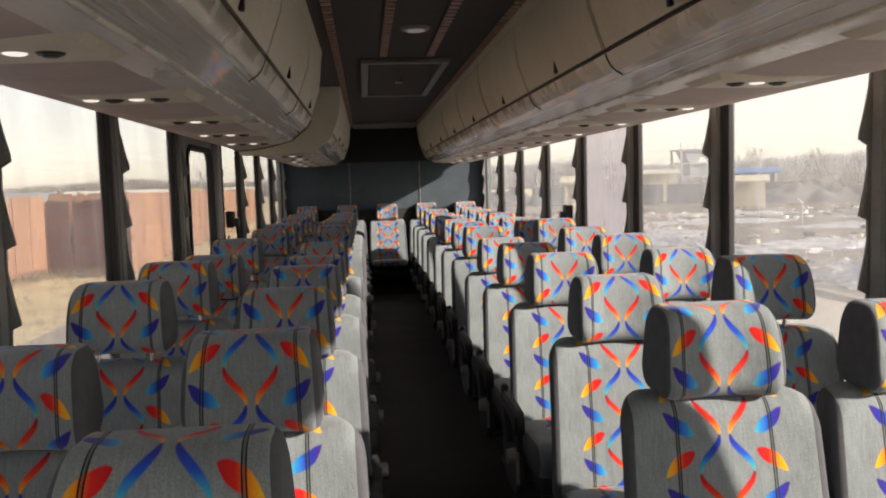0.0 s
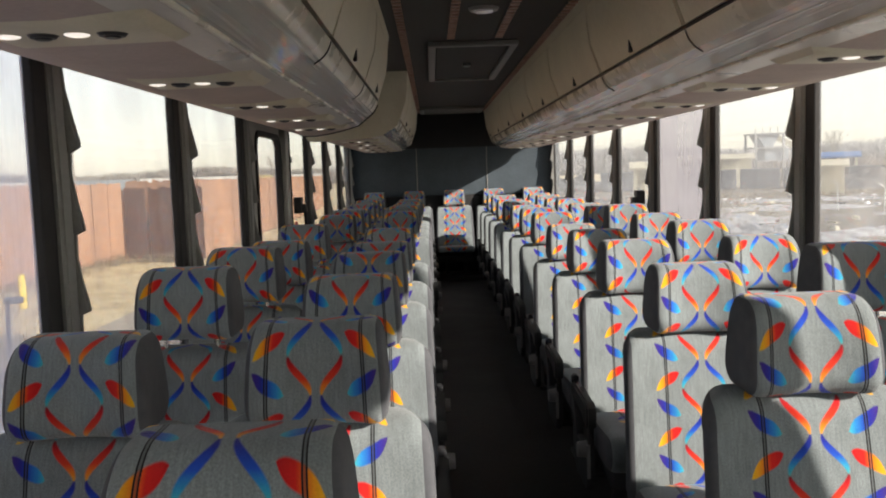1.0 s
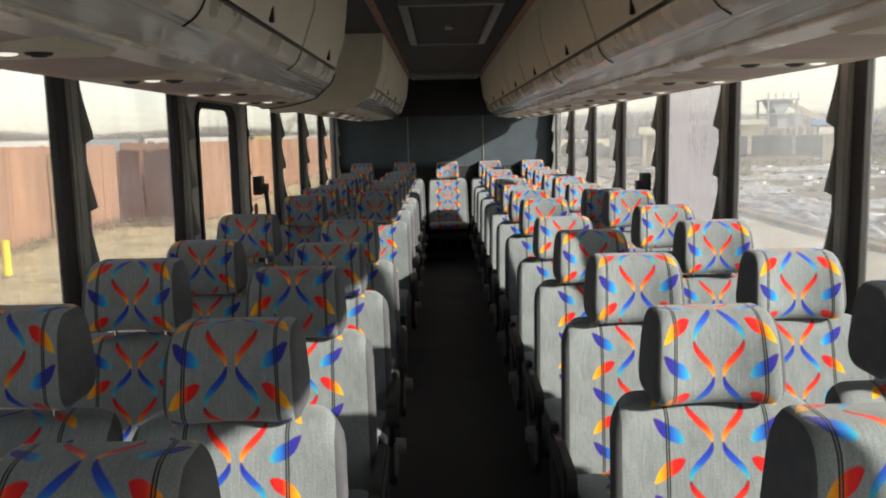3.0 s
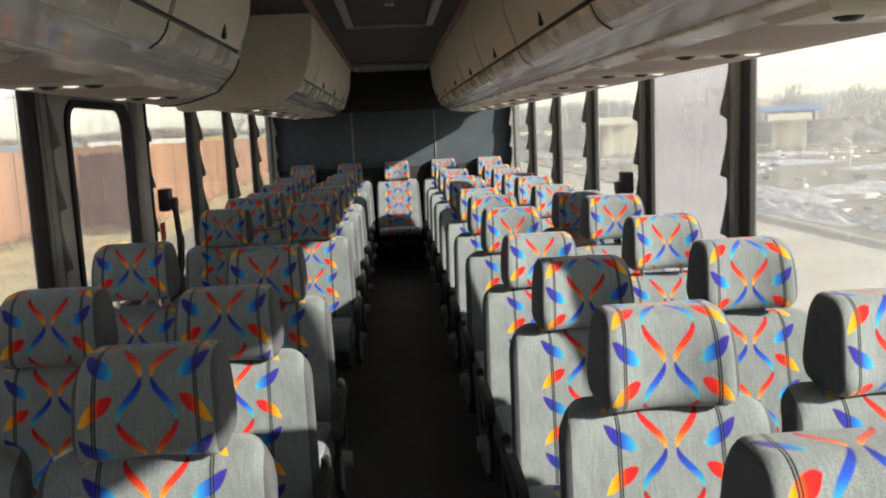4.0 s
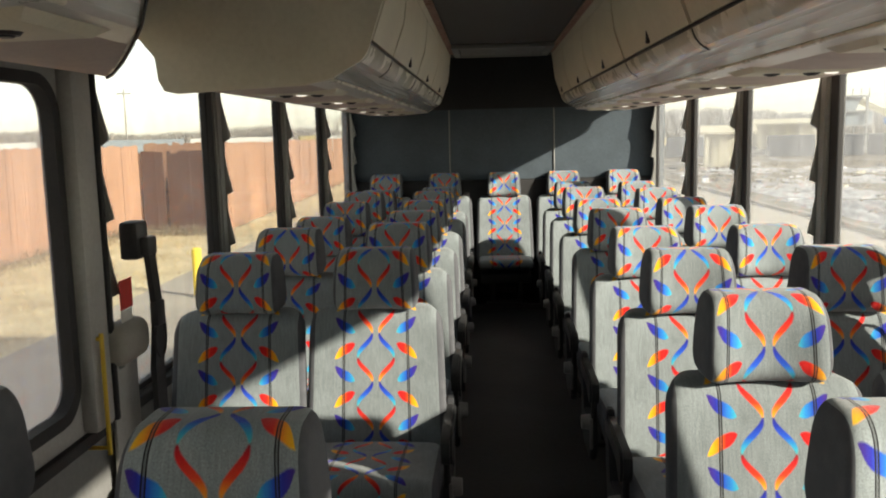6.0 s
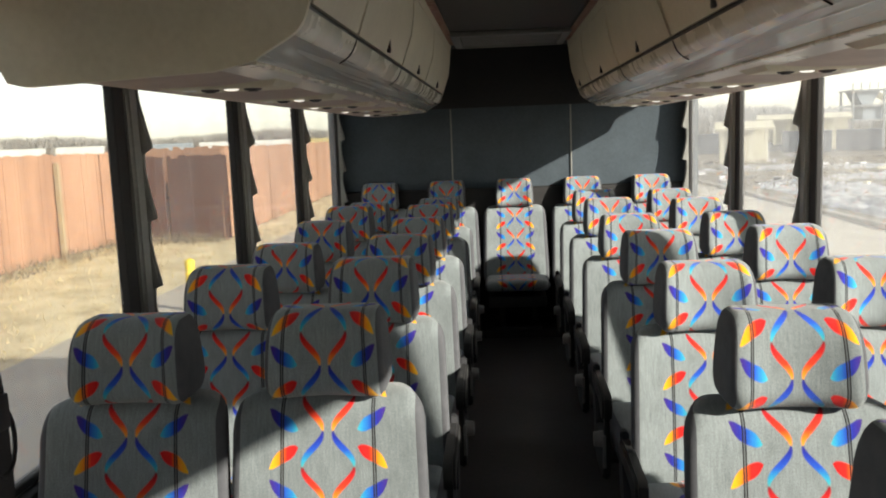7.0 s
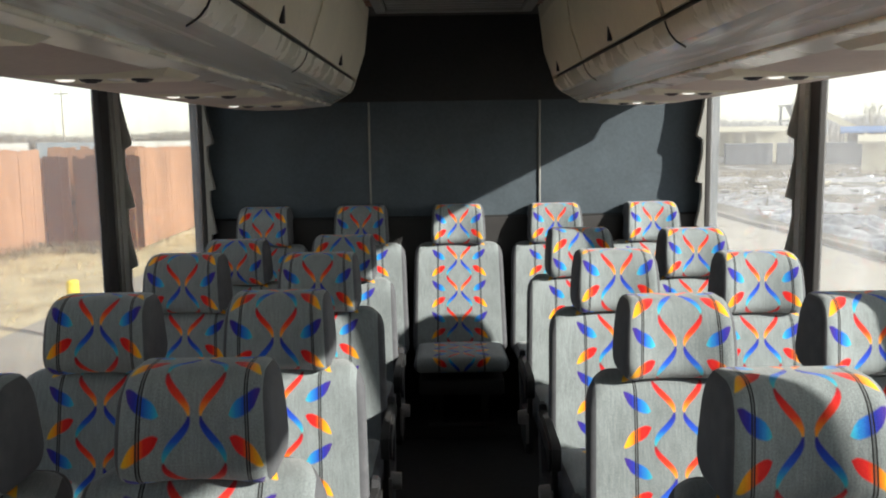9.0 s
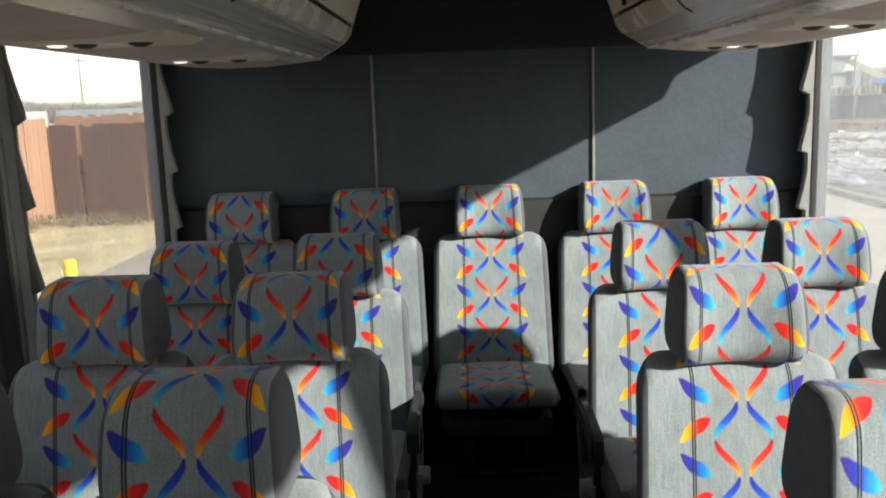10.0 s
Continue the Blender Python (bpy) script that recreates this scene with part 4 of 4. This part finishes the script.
M_YARD = yard_mat()
M_BLADE = surface("straw_blades", (0.42, 0.335, 0.185), (0.60, 0.50, 0.30), 3, 0.9, 0.1, 0.002, world_space=True)
M_BOARD = surface("dark_brown_sheet_panel", (0.086, 0.041, 0.028), (0.132, 0.065, 0.044), 0.9, 0.8, 0.2, 0.004, world_space=True, stretch=(1, 1, 0.3))
M_ASPH = surface("pale_worn_asphalt", (0.30, 0.268, 0.22), (0.43, 0.392, 0.33), 0.6, 0.9, 0.4, 0.01, world_space=True, fine=40)
M_KERB = surface("worn_concrete_kerb", (0.198, 0.178, 0.145), (0.297, 0.271, 0.224), 1.2, 0.9, 0.4, 0.01, world_space=True)
M_FENCE = surface("rusty_brown_fence_board", (0.335, 0.178, 0.108), (0.48, 0.272, 0.172), 0.7, 0.8, 0.2, 0.004, world_space=True, rand=0.12, stretch=(1, 1, 0.35), spots=0.25)
M_SNOW = surface("old_snow", (0.10, 0.095, 0.095), (0.55, 0.56, 0.59), 1.6, 0.7, 0.6, 0.05, world_space=True, spots=0.5, fine=9)
M_OLDSNOW = surface("white_snow_lumps", (0.55, 0.57, 0.62), (0.78, 0.79, 0.82), 3, 0.7, 0.5, 0.02, world_space=True)
M_TIMBER = surface("weathered_post", (0.277, 0.205, 0.119), (0.383, 0.297, 0.185), 3, 0.8, 0.3, 0.004)
M_WHITE = surface("white_painted_metal", (0.449, 0.449, 0.442), (0.528, 0.528, 0.521), 1, 0.4, 0.1, 0.002)
M_DARKS = surface("dark_scrap", (0.03, 0.035, 0.04), (0.12, 0.12, 0.12), 0.8, 0.8, 0.6, 0.05, world_space=True)
M_CONT = surface("blue_grey_container_steel", (0.055, 0.066, 0.085), (0.10, 0.115, 0.14), 0.8, 0.55, 0.2, 0.004)
M_BLUE = surface("blue_painted_steel", (0.04, 0.11, 0.30), (0.07, 0.19, 0.42), 1, 0.5, 0.2, 0.004)
M_SHED = surface("pale_shed_sheeting", (0.42, 0.39, 0.29), (0.56, 0.52, 0.40), 0.7, 0.6, 0.2, 0.01)
# distance haze is painted into the next two wood colours as a paler tone
M_TWIG = surface("haze_paled_bare_wood", (0.24, 0.225, 0.205), (0.33, 0.31, 0.285), 2, 0.95, 0.4, 0.01)
M_FARWOOD = surface("haze_tinted_far_woods", (0.27, 0.275, 0.29), (0.37, 0.37, 0.38), 2, 0.95, 0.4, 0.01)
M_BUSH = surface("dry_brush", (0.145, 0.112, 0.073), (0.251, 0.205, 0.139), 2, 0.95, 0.4, 0.01)
M_STRAW = surface("straw_paint", (0.330, 0.264, 0.106), (0.409, 0.330, 0.145), 1, 0.5, 0.1, 0.002)
M_GREYB = surface("grey_blue_paint", (0.145, 0.178, 0.211), (0.211, 0.244, 0.277), 1, 0.5, 0.1, 0.002)
M_STEEL = surface("grey_galvanised_steel", (0.16, 0.17, 0.18), (0.25, 0.26, 0.27), 2, 0.5, 0.2, 0.003, metal=0.4)
rng = random.Random(7)

flat("ground", box_bm(-700, 700, -700, 700, GZ - 0.5, GZ), M_GROUND, "pale dry grass and dirt around the coach", "ground")
flat("road", box_bm(-6.5, 9.5, -60, 160, GZ - 0.05, GZ + 0.012), M_ASPH, "pale worn asphalt lot under the coach", "road")
verts, faces = [], []
for _ in range(3200):
    y = rng.uniform(4.0, 32.0)
    x = -10.6 - 0.03 * y + rng.random() ** 1.6 * 5.2
    if x > -6.6:
        continue
    for _ in range(4):
        a, w, h = rng.uniform(0, 6.28), rng.uniform(0.005, 0.012), rng.uniform(0.03, 0.13)
        bx, by = x + rng.gauss(0, 0.09), y + rng.gauss(0, 0.09)
        k = len(verts)
        verts += [(bx - w * math.cos(a), by - w * math.sin(a), GZ - 0.01), (bx + w * math.cos(a), by + w * math.sin(a), GZ - 0.01),
                  (bx + rng.gauss(0, 0.07), by + rng.gauss(0, 0.07), GZ + h)]
        faces.append((k, k + 1, k + 2))
me = bpy.data.meshes.new("dry_grass")
me.from_pydata(verts, [], faces)
me.materials.append(M_BLADE)
tagged(new("dry_grass", me), "tufts of pale straw-coloured winter grass before the fence", "grass", "", "stuff")
flat("yard", box_bm(9.6, 120, -40, 150, GZ - 0.05, GZ + 0.008), M_YARD, "frozen grey-brown dirt yard with streaks of snow", "ground")
kerb = thing("kerb", "low worn concrete kerb along the asphalt lot", "kerb", "", "structure")
for k in range(34):
    y = -20 + k * 3.0
    w = 0.06 * math.sin(k * 1.7)
    part("kerb_stone", box_bm(9.5 + w, 9.72 + w, y, y + 2.985, GZ - 0.05, GZ + 0.13 + 0.02 * math.sin(k), 0.03), M_KERB, kerb, "", 40)


board_mesh = {}


def fence_run(a, b, top, mat=None):
    """Posts and boarded panels from a to b (x, y), facing the coach."""
    a, b = Vector((*a, 0)), Vector((*b, 0))
    d = (b - a)
    n = max(1, round(d.length / 2.4))
    rz = math.degrees(math.atan2(d.y, d.x))
    step = d.length / n
    for i in range(n):
        o = a + d * (i / n)
        bm = bmesh.new()
        x, near, boards = 0.0, 7.0 < o.y < 30.0, []
        while x < step - 0.05:
            w = rng.uniform(0.12, 0.15)
            if rng.random() > 0.012:
                h = top - GZ + rng.uniform(-0.03, 0.03) - (0.05 if rng.random() < 0.1 else 0)
                y = rng.uniform(-0.006, 0.006)
                if near:
                    boards.append((x, min(w, step - x), y, h))
                else:
                    box_bm(x, min(x + w, step), -0.012 + y, 0.012 + y, 0.06, h, 0, 1, bm)
            x += w + (0.003 if rng.random() < 0.95 else 0.022)
        if near:
            box_bm(0, step, 0.07, 0.085, 1.20, 1.28, 0, 1, bm)
        pn = part("fence_panel", bm, mat or M_FENCE, fence)
        for x, w, y, h in boards:
            key = mat or M_FENCE
            if key not in board_mesh:
                first = link_mesh("board", box_bm(0, 1, -0.012, 0.012, 0, 1), key)
                board_mesh[key] = first.data
            else:
                first = new("board", board_mesh[key])
            first.parent = pn
            first.matrix_basis = pose(x, y, 0.06, 0, 0, 0) @ Matrix.Diagonal((w, 1, h - 0.06, 1))
        pn.matrix_basis = pose(o.x, o.y, GZ, rng.uniform(-1, 1), 0, rz)
        rails = box_bm(0, step, 0.02, 0.07, 0.45, 0.55)
        box_bm(0, step, 0.02, 0.07, 1.85, 1.95, 0, 1, rails)
        part("rail", rails, M_FENCE, pn)
        p = part("post", box_bm(-0.055, 0.055, 0.02, 0.13, 0.0, top - GZ - 0.05, 0.01), M_FENCE, fence)
        p.matrix_basis = pose(o.x, o.y, GZ, 0, 0, rz)


fence = thing("fence", "rust-brown vertical board fence behind the dry grass", "fence", "", "structure")
fence_run((-10.2, -6.0), (-11.35, 25.5), 1.32)
fence_run((-11.35, 25.5), (-10.9, 29.4), 1.30)
fence_run((-10.9, 29.4), (-7.9, 28.6), 1.12, M_BOARD)
fence_run((-10.9, 30.0), (-8.0, 29.3), 1.36)
fence_run((-8.0, 28.7), (-9.5, 75.0), 1.32)
pale = thing("fence_post", "pale new timber post standing against the brown fence", "post")
part("post", box_bm(-11.27, -11.15, 25.25, 25.37, GZ, 1.10, 0.01), M_TIMBER, pale)


def bollard(x, y, h, r=0.085):
    b = thing("bollard", "yellow painted steel bollard in the dry grass", "bollard", "yellow bollards")
    bm = rod_bm((x, y, GZ), (x, y, GZ + h), r, r, 18)
    bmesh.ops.create_uvsphere(bm, u_segments=18, v_segments=8, radius=r, matrix=Matrix.Translation((x, y, GZ + h)) @ Matrix.Diagonal((1, 1, 0.45, 1)))
    part("post", bm, M_YELLOW, b, "", 40)
    bm = rod_bm((x, y, GZ), (x, y, GZ + 0.05), r + 0.06, r + 0.02, 18)
    part("footing", bm, M_KERB, b, "concrete footing", 40)


bollard(-5.30, 18.25, 0.86)
bollard(-9.1, 18.3, 0.75)


stand = thing("meter_stand", "grey steel meter stand on a small concrete pad", "meter stand")
part("pipe", rod_bm((-6.20, 11.8, GZ), (-6.16, 11.8, -0.26), 0.030, None, 12), M_STEEL, stand, "", 40)
part("meter_box", box_bm(-6.20, -5.95, 11.74, 11.86, -0.29, -0.20, 0.015), M_GREYB, stand, "small grey box", 30)
part("pad", box_bm(-6.75, -5.65, 11.35, 12.2, GZ, GZ + 0.07, 0.02), M_KERB, stand, "worn concrete pad")


def limb(bm, a, d, length, r, depth):
    """A tapered limb that forks into finer ones."""
    a, d = Vector(a), Vector(d).normalized()
    b = a + d * length
    rod_bm(a, b, r, r * 0.62, 6 if depth > 2 else 4, bm)
    if depth == 0:
        return
    for _ in range(3 if depth > 1 else 4):
        axis = Vector((rng.uniform(-1, 1), rng.uniform(-1, 1), rng.uniform(-0.2, 1)))
        nd = (d * rng.uniform(0.6, 1.0) + axis * rng.uniform(0.45, 0.8)).normalized()
        limb(bm, a + d * length * rng.uniform(0.6, 1.0), nd, length * rng.uniform(0.55, 0.8), r * 0.55, depth - 1)


def bare_tree(x, y, h):
    t = thing("bare_tree", "leafless winter tree on the skyline", "tree", "bare trees", "", (x, y, GZ))
    bm = rod_bm((0, 0, -0.2), (0, 0, h * 0.3), h * 0.025, h * 0.018, 8)
    part("trunk", bm, M_TWIG, t)
    bm = bmesh.new()
    for _ in range(4):
        limb(bm, (0, 0, h * rng.uniform(0.2, 0.3)), (rng.uniform(-0.6, 0.6), rng.uniform(-0.6, 0.6), 1), h * 0.28, h * 0.013, 3)
    part("crown", bm, M_TWIG, t, "bare branches")


for x, y, h in ((-30, 170, 9), (-96, 150, 10), (-125, 110, 10), (50.7, 108.7, 7.6), (72, 130, 8), (36, 150, 8)):
    bare_tree(x, y, h)


def treeline(points, h, n, name, label, mat, spread=8.0, wide=1.0):
    """Far wood or brush: many tufts of thin upward twigs, thinning to the top."""
    verts, faces = [], []
    for _ in range(n):
        i = rng.randrange(len(points) - 1)
        p = Vector(points[i]).lerp(Vector(points[i + 1]), rng.random())
        p += Vector((rng.uniform(-spread, spread), rng.uniform(-spread, spread)))
        swell = 0.85 + 0.12 * math.sin(p.x * 0.08 + p.y * 0.05) + 0.05 * math.sin(p.x * 0.43)
        top = h * swell * rng.uniform(0.6, 1.0)
        for _ in range(9):
            bx, by = p.x + rng.gauss(0, 0.9 * wide), p.y + rng.gauss(0, 0.9 * wide)
            z0 = GZ + top * 0.85 * rng.random() ** 1.5
            tip = (bx + rng.gauss(0, 0.5 * wide), by + rng.gauss(0, 0.5 * wide), min(z0 + top * rng.uniform(0.2, 0.6), GZ + top))
            w = rng.uniform(0.03, 0.13) * wide
            a = rng.uniform(0, 3.14)
            k = len(verts)
            verts += [(bx - w * math.cos(a), by - w * math.sin(a), z0), (bx + w * math.cos(a), by + w * math.sin(a), z0), tip]
            faces.append((k, k + 1, k + 2))
    me = bpy.data.meshes.new(name)
    me.from_pydata(verts, [], faces)
    me.materials.append(mat)
    return tagged(new(name, me), label, "woods", "", "stuff")


# the woods look hazy through their paled colours alone
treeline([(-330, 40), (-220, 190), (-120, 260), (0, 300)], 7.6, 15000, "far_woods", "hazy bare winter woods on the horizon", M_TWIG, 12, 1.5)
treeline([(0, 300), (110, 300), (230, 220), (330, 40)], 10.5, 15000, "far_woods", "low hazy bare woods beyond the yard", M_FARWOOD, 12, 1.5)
treeline([(11.5, 40), (18, 62), (30, 66), (44, 52)], 0.55, 900, "dry_brush", "low dry brush across the snowy yard", M_BUSH, 4, 0.35)
treeline([(46, 112), (54, 106), (66, 100)], 4.6, 700, "thicket", "bare thicket beside the yard", M_TWIG, 4, 0.7)
treeline([(-10.4, 2), (-10.9, 20), (-10.6, 28.4), (-8.2, 28.0), (-8.9, 60)], 0.40, 420, "fence_weeds", "dry weeds along the foot of the fence", M_BUSH, 0.3, 0.16)


def trailer(x, y, rz, length, body, label):
    t = thing("semi_trailer", label, "trailer", "parked trailers", "", (x, y, GZ))
    t.rotation_euler = (0, 0, radians(rz))
    part("body", box_bm(-length / 2, length / 2, -1.25, 1.25, 1.0, 3.0, 0.06), body, t)
    part("chassis", box_bm(-length / 2 + 0.3, length / 2 - 0.3, -0.5, 0.5, 0.75, 1.0), M_BLACK, t)
    for wx in (-length / 2 + 1.0, -length / 2 + 2.2, length / 2 - 1.2):
        for wy in (-1.0, 1.0):
            part("wheel", rod_bm((wx, wy - 0.15, 0.5), (wx, wy + 0.15, 0.5), 0.5, None, 16), M_BLACK, t, "", 40)


W_T = "white box trailer parked behind the fence"
S_T, G_T = "straw-yellow truck body parked behind the fence", "grey-blue trailer parked behind the fence"
turn = 98.0
for ln, m, lb in ((6, M_WHITE, W_T), (3, M_STRAW, S_T), (12, M_WHITE, W_T), (9, M_GREYB, G_T), (5, M_WHITE, W_T), (14, M_WHITE, W_T), (4, M_STRAW, S_T), (7, M_WHITE, W_T), (12, M_WHITE, W_T),
                  (8, M_GREYB, G_T), (14, M_WHITE, W_T), (10, M_WHITE, W_T), (6, M_GREYB, G_T), (14, M_WHITE, W_T), (12, M_WHITE, W_T), (14, M_WHITE, W_T)):
    far = 104 + 5 * math.sin(turn * 0.9)
    turn += math.degrees(ln / 2 / far)
    x, y, rz = far * math.cos(radians(turn)), 10 + far * math.sin(radians(turn)), turn + 90 + 6 * math.sin(turn)
    turn += math.degrees((ln / 2 + 0.8) / far)
    trailer(x, y, rz, ln, m, lb)


def mound(name, label, cat, x, y, rx, ry, h, mat, seed, rough=0.5):
    """A low uneven heap resting on the ground."""
    bm = bmesh.new()
    n = 44
    grid = [[None] * (n + 1) for _ in range(n + 1)]
    for i in range(n + 1):
        for j in range(n + 1):
            u, v = 2 * i / n - 1, 2 * j / n - 1
            r = math.hypot(u, v) + 0.35 * noise.noise(Vector((u * 2 + seed, v * 2, 0)))
            z = h * max(0.0, 1 - r * r) * (0.7 + 0.6 * noise.noise(Vector((u * 4, v * 4 + seed, 1))) + rough * noise.noise(Vector((u * 11, v * 11 + seed, 2)))) - 0.03
            grid[i][j] = bm.verts.new((u * rx, v * ry, z))
    for i in range(n):
        for j in range(n):
            bm.faces.new((grid[i][j], grid[i + 1][j], grid[i + 1][j + 1], grid[i][j + 1]))
    ob = link_mesh(name, bm, mat, 50)
    ob.location = (x, y, GZ + 0.012)
    return tagged(ob, label, cat, cat + "s")


for i, (x, y, rx, ry, h) in enumerate(((13.2, 19, 2.6, 3.2, 0.85), (12.2, 31, 1.6, 6, 0.30), (13.5, 41, 2.4, 5, 0.26), (17, 30, 3.5, 2.2, 0.28), (19, 47, 6, 2.0, 0.22), (12.0, 12, 1.8, 4.0, 0.5), (26, 40, 6, 2.2, 0.25), (16, 58, 5, 2.4, 0.25), (11.2, 25, 1.0, 4.5, 0.28), (24, 56, 7, 1.8, 0.2))):
    mound("snow_bank", "dirty melting snow bank beyond the kerb", "snow bank", x, y, rx, ry, h, M_SNOW, i * 3.1)
def rubble(count, sizes, mat, label):
    """Many small uneven chunks lying about the yard."""
    verts, faces = [], []
    for _ in range(count):
        y = 9 + 62 * rng.random() ** 0.8
        x = 11.0 + (4 + 0.55 * y) * rng.random()
        w, d, h = (rng.uniform(*sizes) for _ in range(3))
        a = rng.uniform(0, 3.14)
        k = len(verts)
        for z in (-0.02, h * rng.uniform(0.3, 0.7)):
            for px, py in ((-w, -d), (w, -d), (w, d), (-w, d)):
                q = rng.uniform(0.5, 1.0)
                verts.append((x + q * (px * math.cos(a) - py * math.sin(a)), y + q * (px * math.sin(a) + py * math.cos(a)), GZ + 0.01 + z * rng.uniform(0.7, 1.2)))
        faces += [(k, k + 3, k + 2, k + 1), (k + 4, k + 5, k + 6, k + 7)] + [(k + i, k + (i + 1) % 4, k + 4 + (i + 1) % 4, k + 4 + i) for i in range(4)]
    me = bpy.data.meshes.new("rubble")
    me.from_pydata(verts, [], faces)
    me.materials.append(mat)
    tagged(new("rubble", me), label, "rubble", "", "stuff")


rubble(170, (0.08, 0.34), M_DARKS, "dark frozen clods and scrap strewn over the yard")
rubble(60, (0.08, 0.30), M_SHED, "pale timber and sheet offcuts strewn over the yard")
rubble(110, (0.08, 0.34), M_OLDSNOW, "scattered lumps of old white snow in the yard")
for i, (x, y, rx, ry, h) in enumerate(((40, 74, 6, 4, 2.3), (50, 66, 6, 5, 2.4), (22, 92, 7, 4, 2.0), (60, 52, 7, 5, 2.4), (16, 96, 5, 4, 1.8))):
    mound("scrap_heap", "dark heap of scrap in the yard", "scrap heap", x, y, rx, ry, h, M_DARKS, 40 + i * 2.3, 0.15)
for k, (x, y, rz, ln) in enumerate(((27.6, 84, -15, 4.0), (31.6, 82.6, -20, 3.6), (35.6, 81.2, -22, 4.2), (19.5, 88, -10, 4.5), (40.5, 78.5, -25, 4.0))):
    box_c = thing("steel_container", "dark weathered steel container in the yard", "container", "yard containers", "", (x, y, GZ))
    box_c.rotation_euler = (0, 0, radians(rz))
    part("body", box_bm(-ln / 2, ln / 2, -1.1, 1.1, 0.08, 1.95, 0.03), M_CONT, box_c)
    for q in range(8):
        px = -ln / 2 + 0.2 + q * (ln - 0.4) / 7
        part("rib", box_bm(px - 0.05, px + 0.05, -1.15, -1.09, 0.1, 1.9), M_CONT, box_c)


def shed(x, y, rz, l, w, h, label, roof, wall, cols=7):
    s = thing("shed", label, "shed", "yard sheds", "", (x, y, GZ))
    s.rotation_euler = (0, 0, radians(rz))
    part("wall", box_bm(-l / 2, l / 2, w * 0.1, w / 2, 0, h - 0.2), wall, s)
    part("roof", prism_bm([(-w / 2 - 0.3, h - 0.25), (0, h + 0.2), (w / 2 + 0.3, h - 0.25), (w / 2 + 0.3, h - 0.1), (0, h + 0.34), (-w / 2 - 0.3, h - 0.1)], "x", -l / 2 - 0.3, l / 2 + 0.3), roof, s)
    for k in range(cols):
        px = -l / 2 + 0.15 + k * (l - 0.3) / (cols - 1)
        part("column", box_bm(px - 0.12, px + 0.12, -w / 2, -w / 2 + 0.24, 0, h - 0.2), M_SHED, s)


shed(30.0, 92, -18, 8, 4, 3.2, "pale open shed with slim columns in the yard", M_SHED, M_SHED)
shed(38.5, 83, -24, 5, 3, 3.0, "low yard shed with a blue roof", M_BLUE, M_DARKS, 4)
shed(29.5, 64, -25, 2.4, 2, 2.3, "small cream hut in the yard", M_SHED, M_SHED, 3)
shed(17.0, 66, -12, 3.2, 2, 2.6, "small cream hut with an open front", M_SHED, M_SHED, 4)
tower = thing("conveyor_tower", "grey-blue steel conveyor tower over the yard", "conveyor tower", "", "", (36.2, 93.3, GZ))
for dx in (-1.5, 1.5):
    for dy in (-1.5, 1.5):
        part("leg", box_bm(dx - 0.10, dx + 0.10, dy - 0.10, dy + 0.10, 0, 5.6), M_STEEL, tower)
for z in (2.6, 4.0, 5.5):
    part("deck", box_bm(-1.7, 1.7, -1.7, 1.7, z, z + 0.16), M_STEEL, tower)
for dx in (-1.6, -0.8, 0, 0.8, 1.6):
    part("railing_post", box_bm(dx - 0.04, dx + 0.04, -1.7, -1.62, 5.6, 6.3), M_STEEL, tower)
part("hopper", prism_bm([(-1.2, 5.5), (-0.5, 4.2), (0.5, 4.2), (1.2, 5.5)], "y", -1.2, 1.2), M_GREYB, tower)
part("cabin", box_bm(-0.4, 2.2, -1.2, 1.2, 2.76, 4.0), M_GREYB, tower)
cv = part("conveyor", box_bm(-0.3, 0.3, -0.2, 0.2, 0, 9.0), M_SHED, tower)
cv.matrix_basis = pose(0.6, -0.5, 5.4, 0, 118, -20)


def pole(x, y, h, r, arms, label, mat):
    p = thing("utility_pole" if arms else "standpipe", label, "pole", "poles", "", (x, y, GZ))
    part("mast", rod_bm((0, 0, 0), (0, 0, h), r, r * 0.7, 10), mat, p, "", 40)
    if arms:
        part("arm", box_bm(-1.0, 1.0, -0.06, 0.06, h - 0.7, h - 0.55), mat, p)
    else:
        part("elbow", rod_bm((0, 0, h), (-0.28, 0, h + 0.22), r * 0.7, r * 0.6, 8), mat, p)


pole(62, 98, 8, 0.12, True, "distant wooden utility pole", M_TWIG)
pole(-50, 120, 10, 0.12, True, "distant wooden utility pole", M_TWIG)
pole(20.5, 43.5, 1.35, 0.035, False, "short pale standpipe in the snow", M_WHITE)
pole(21.6, 41, 1.2, 0.035, False, "short pale standpipe in the snow", M_WHITE)
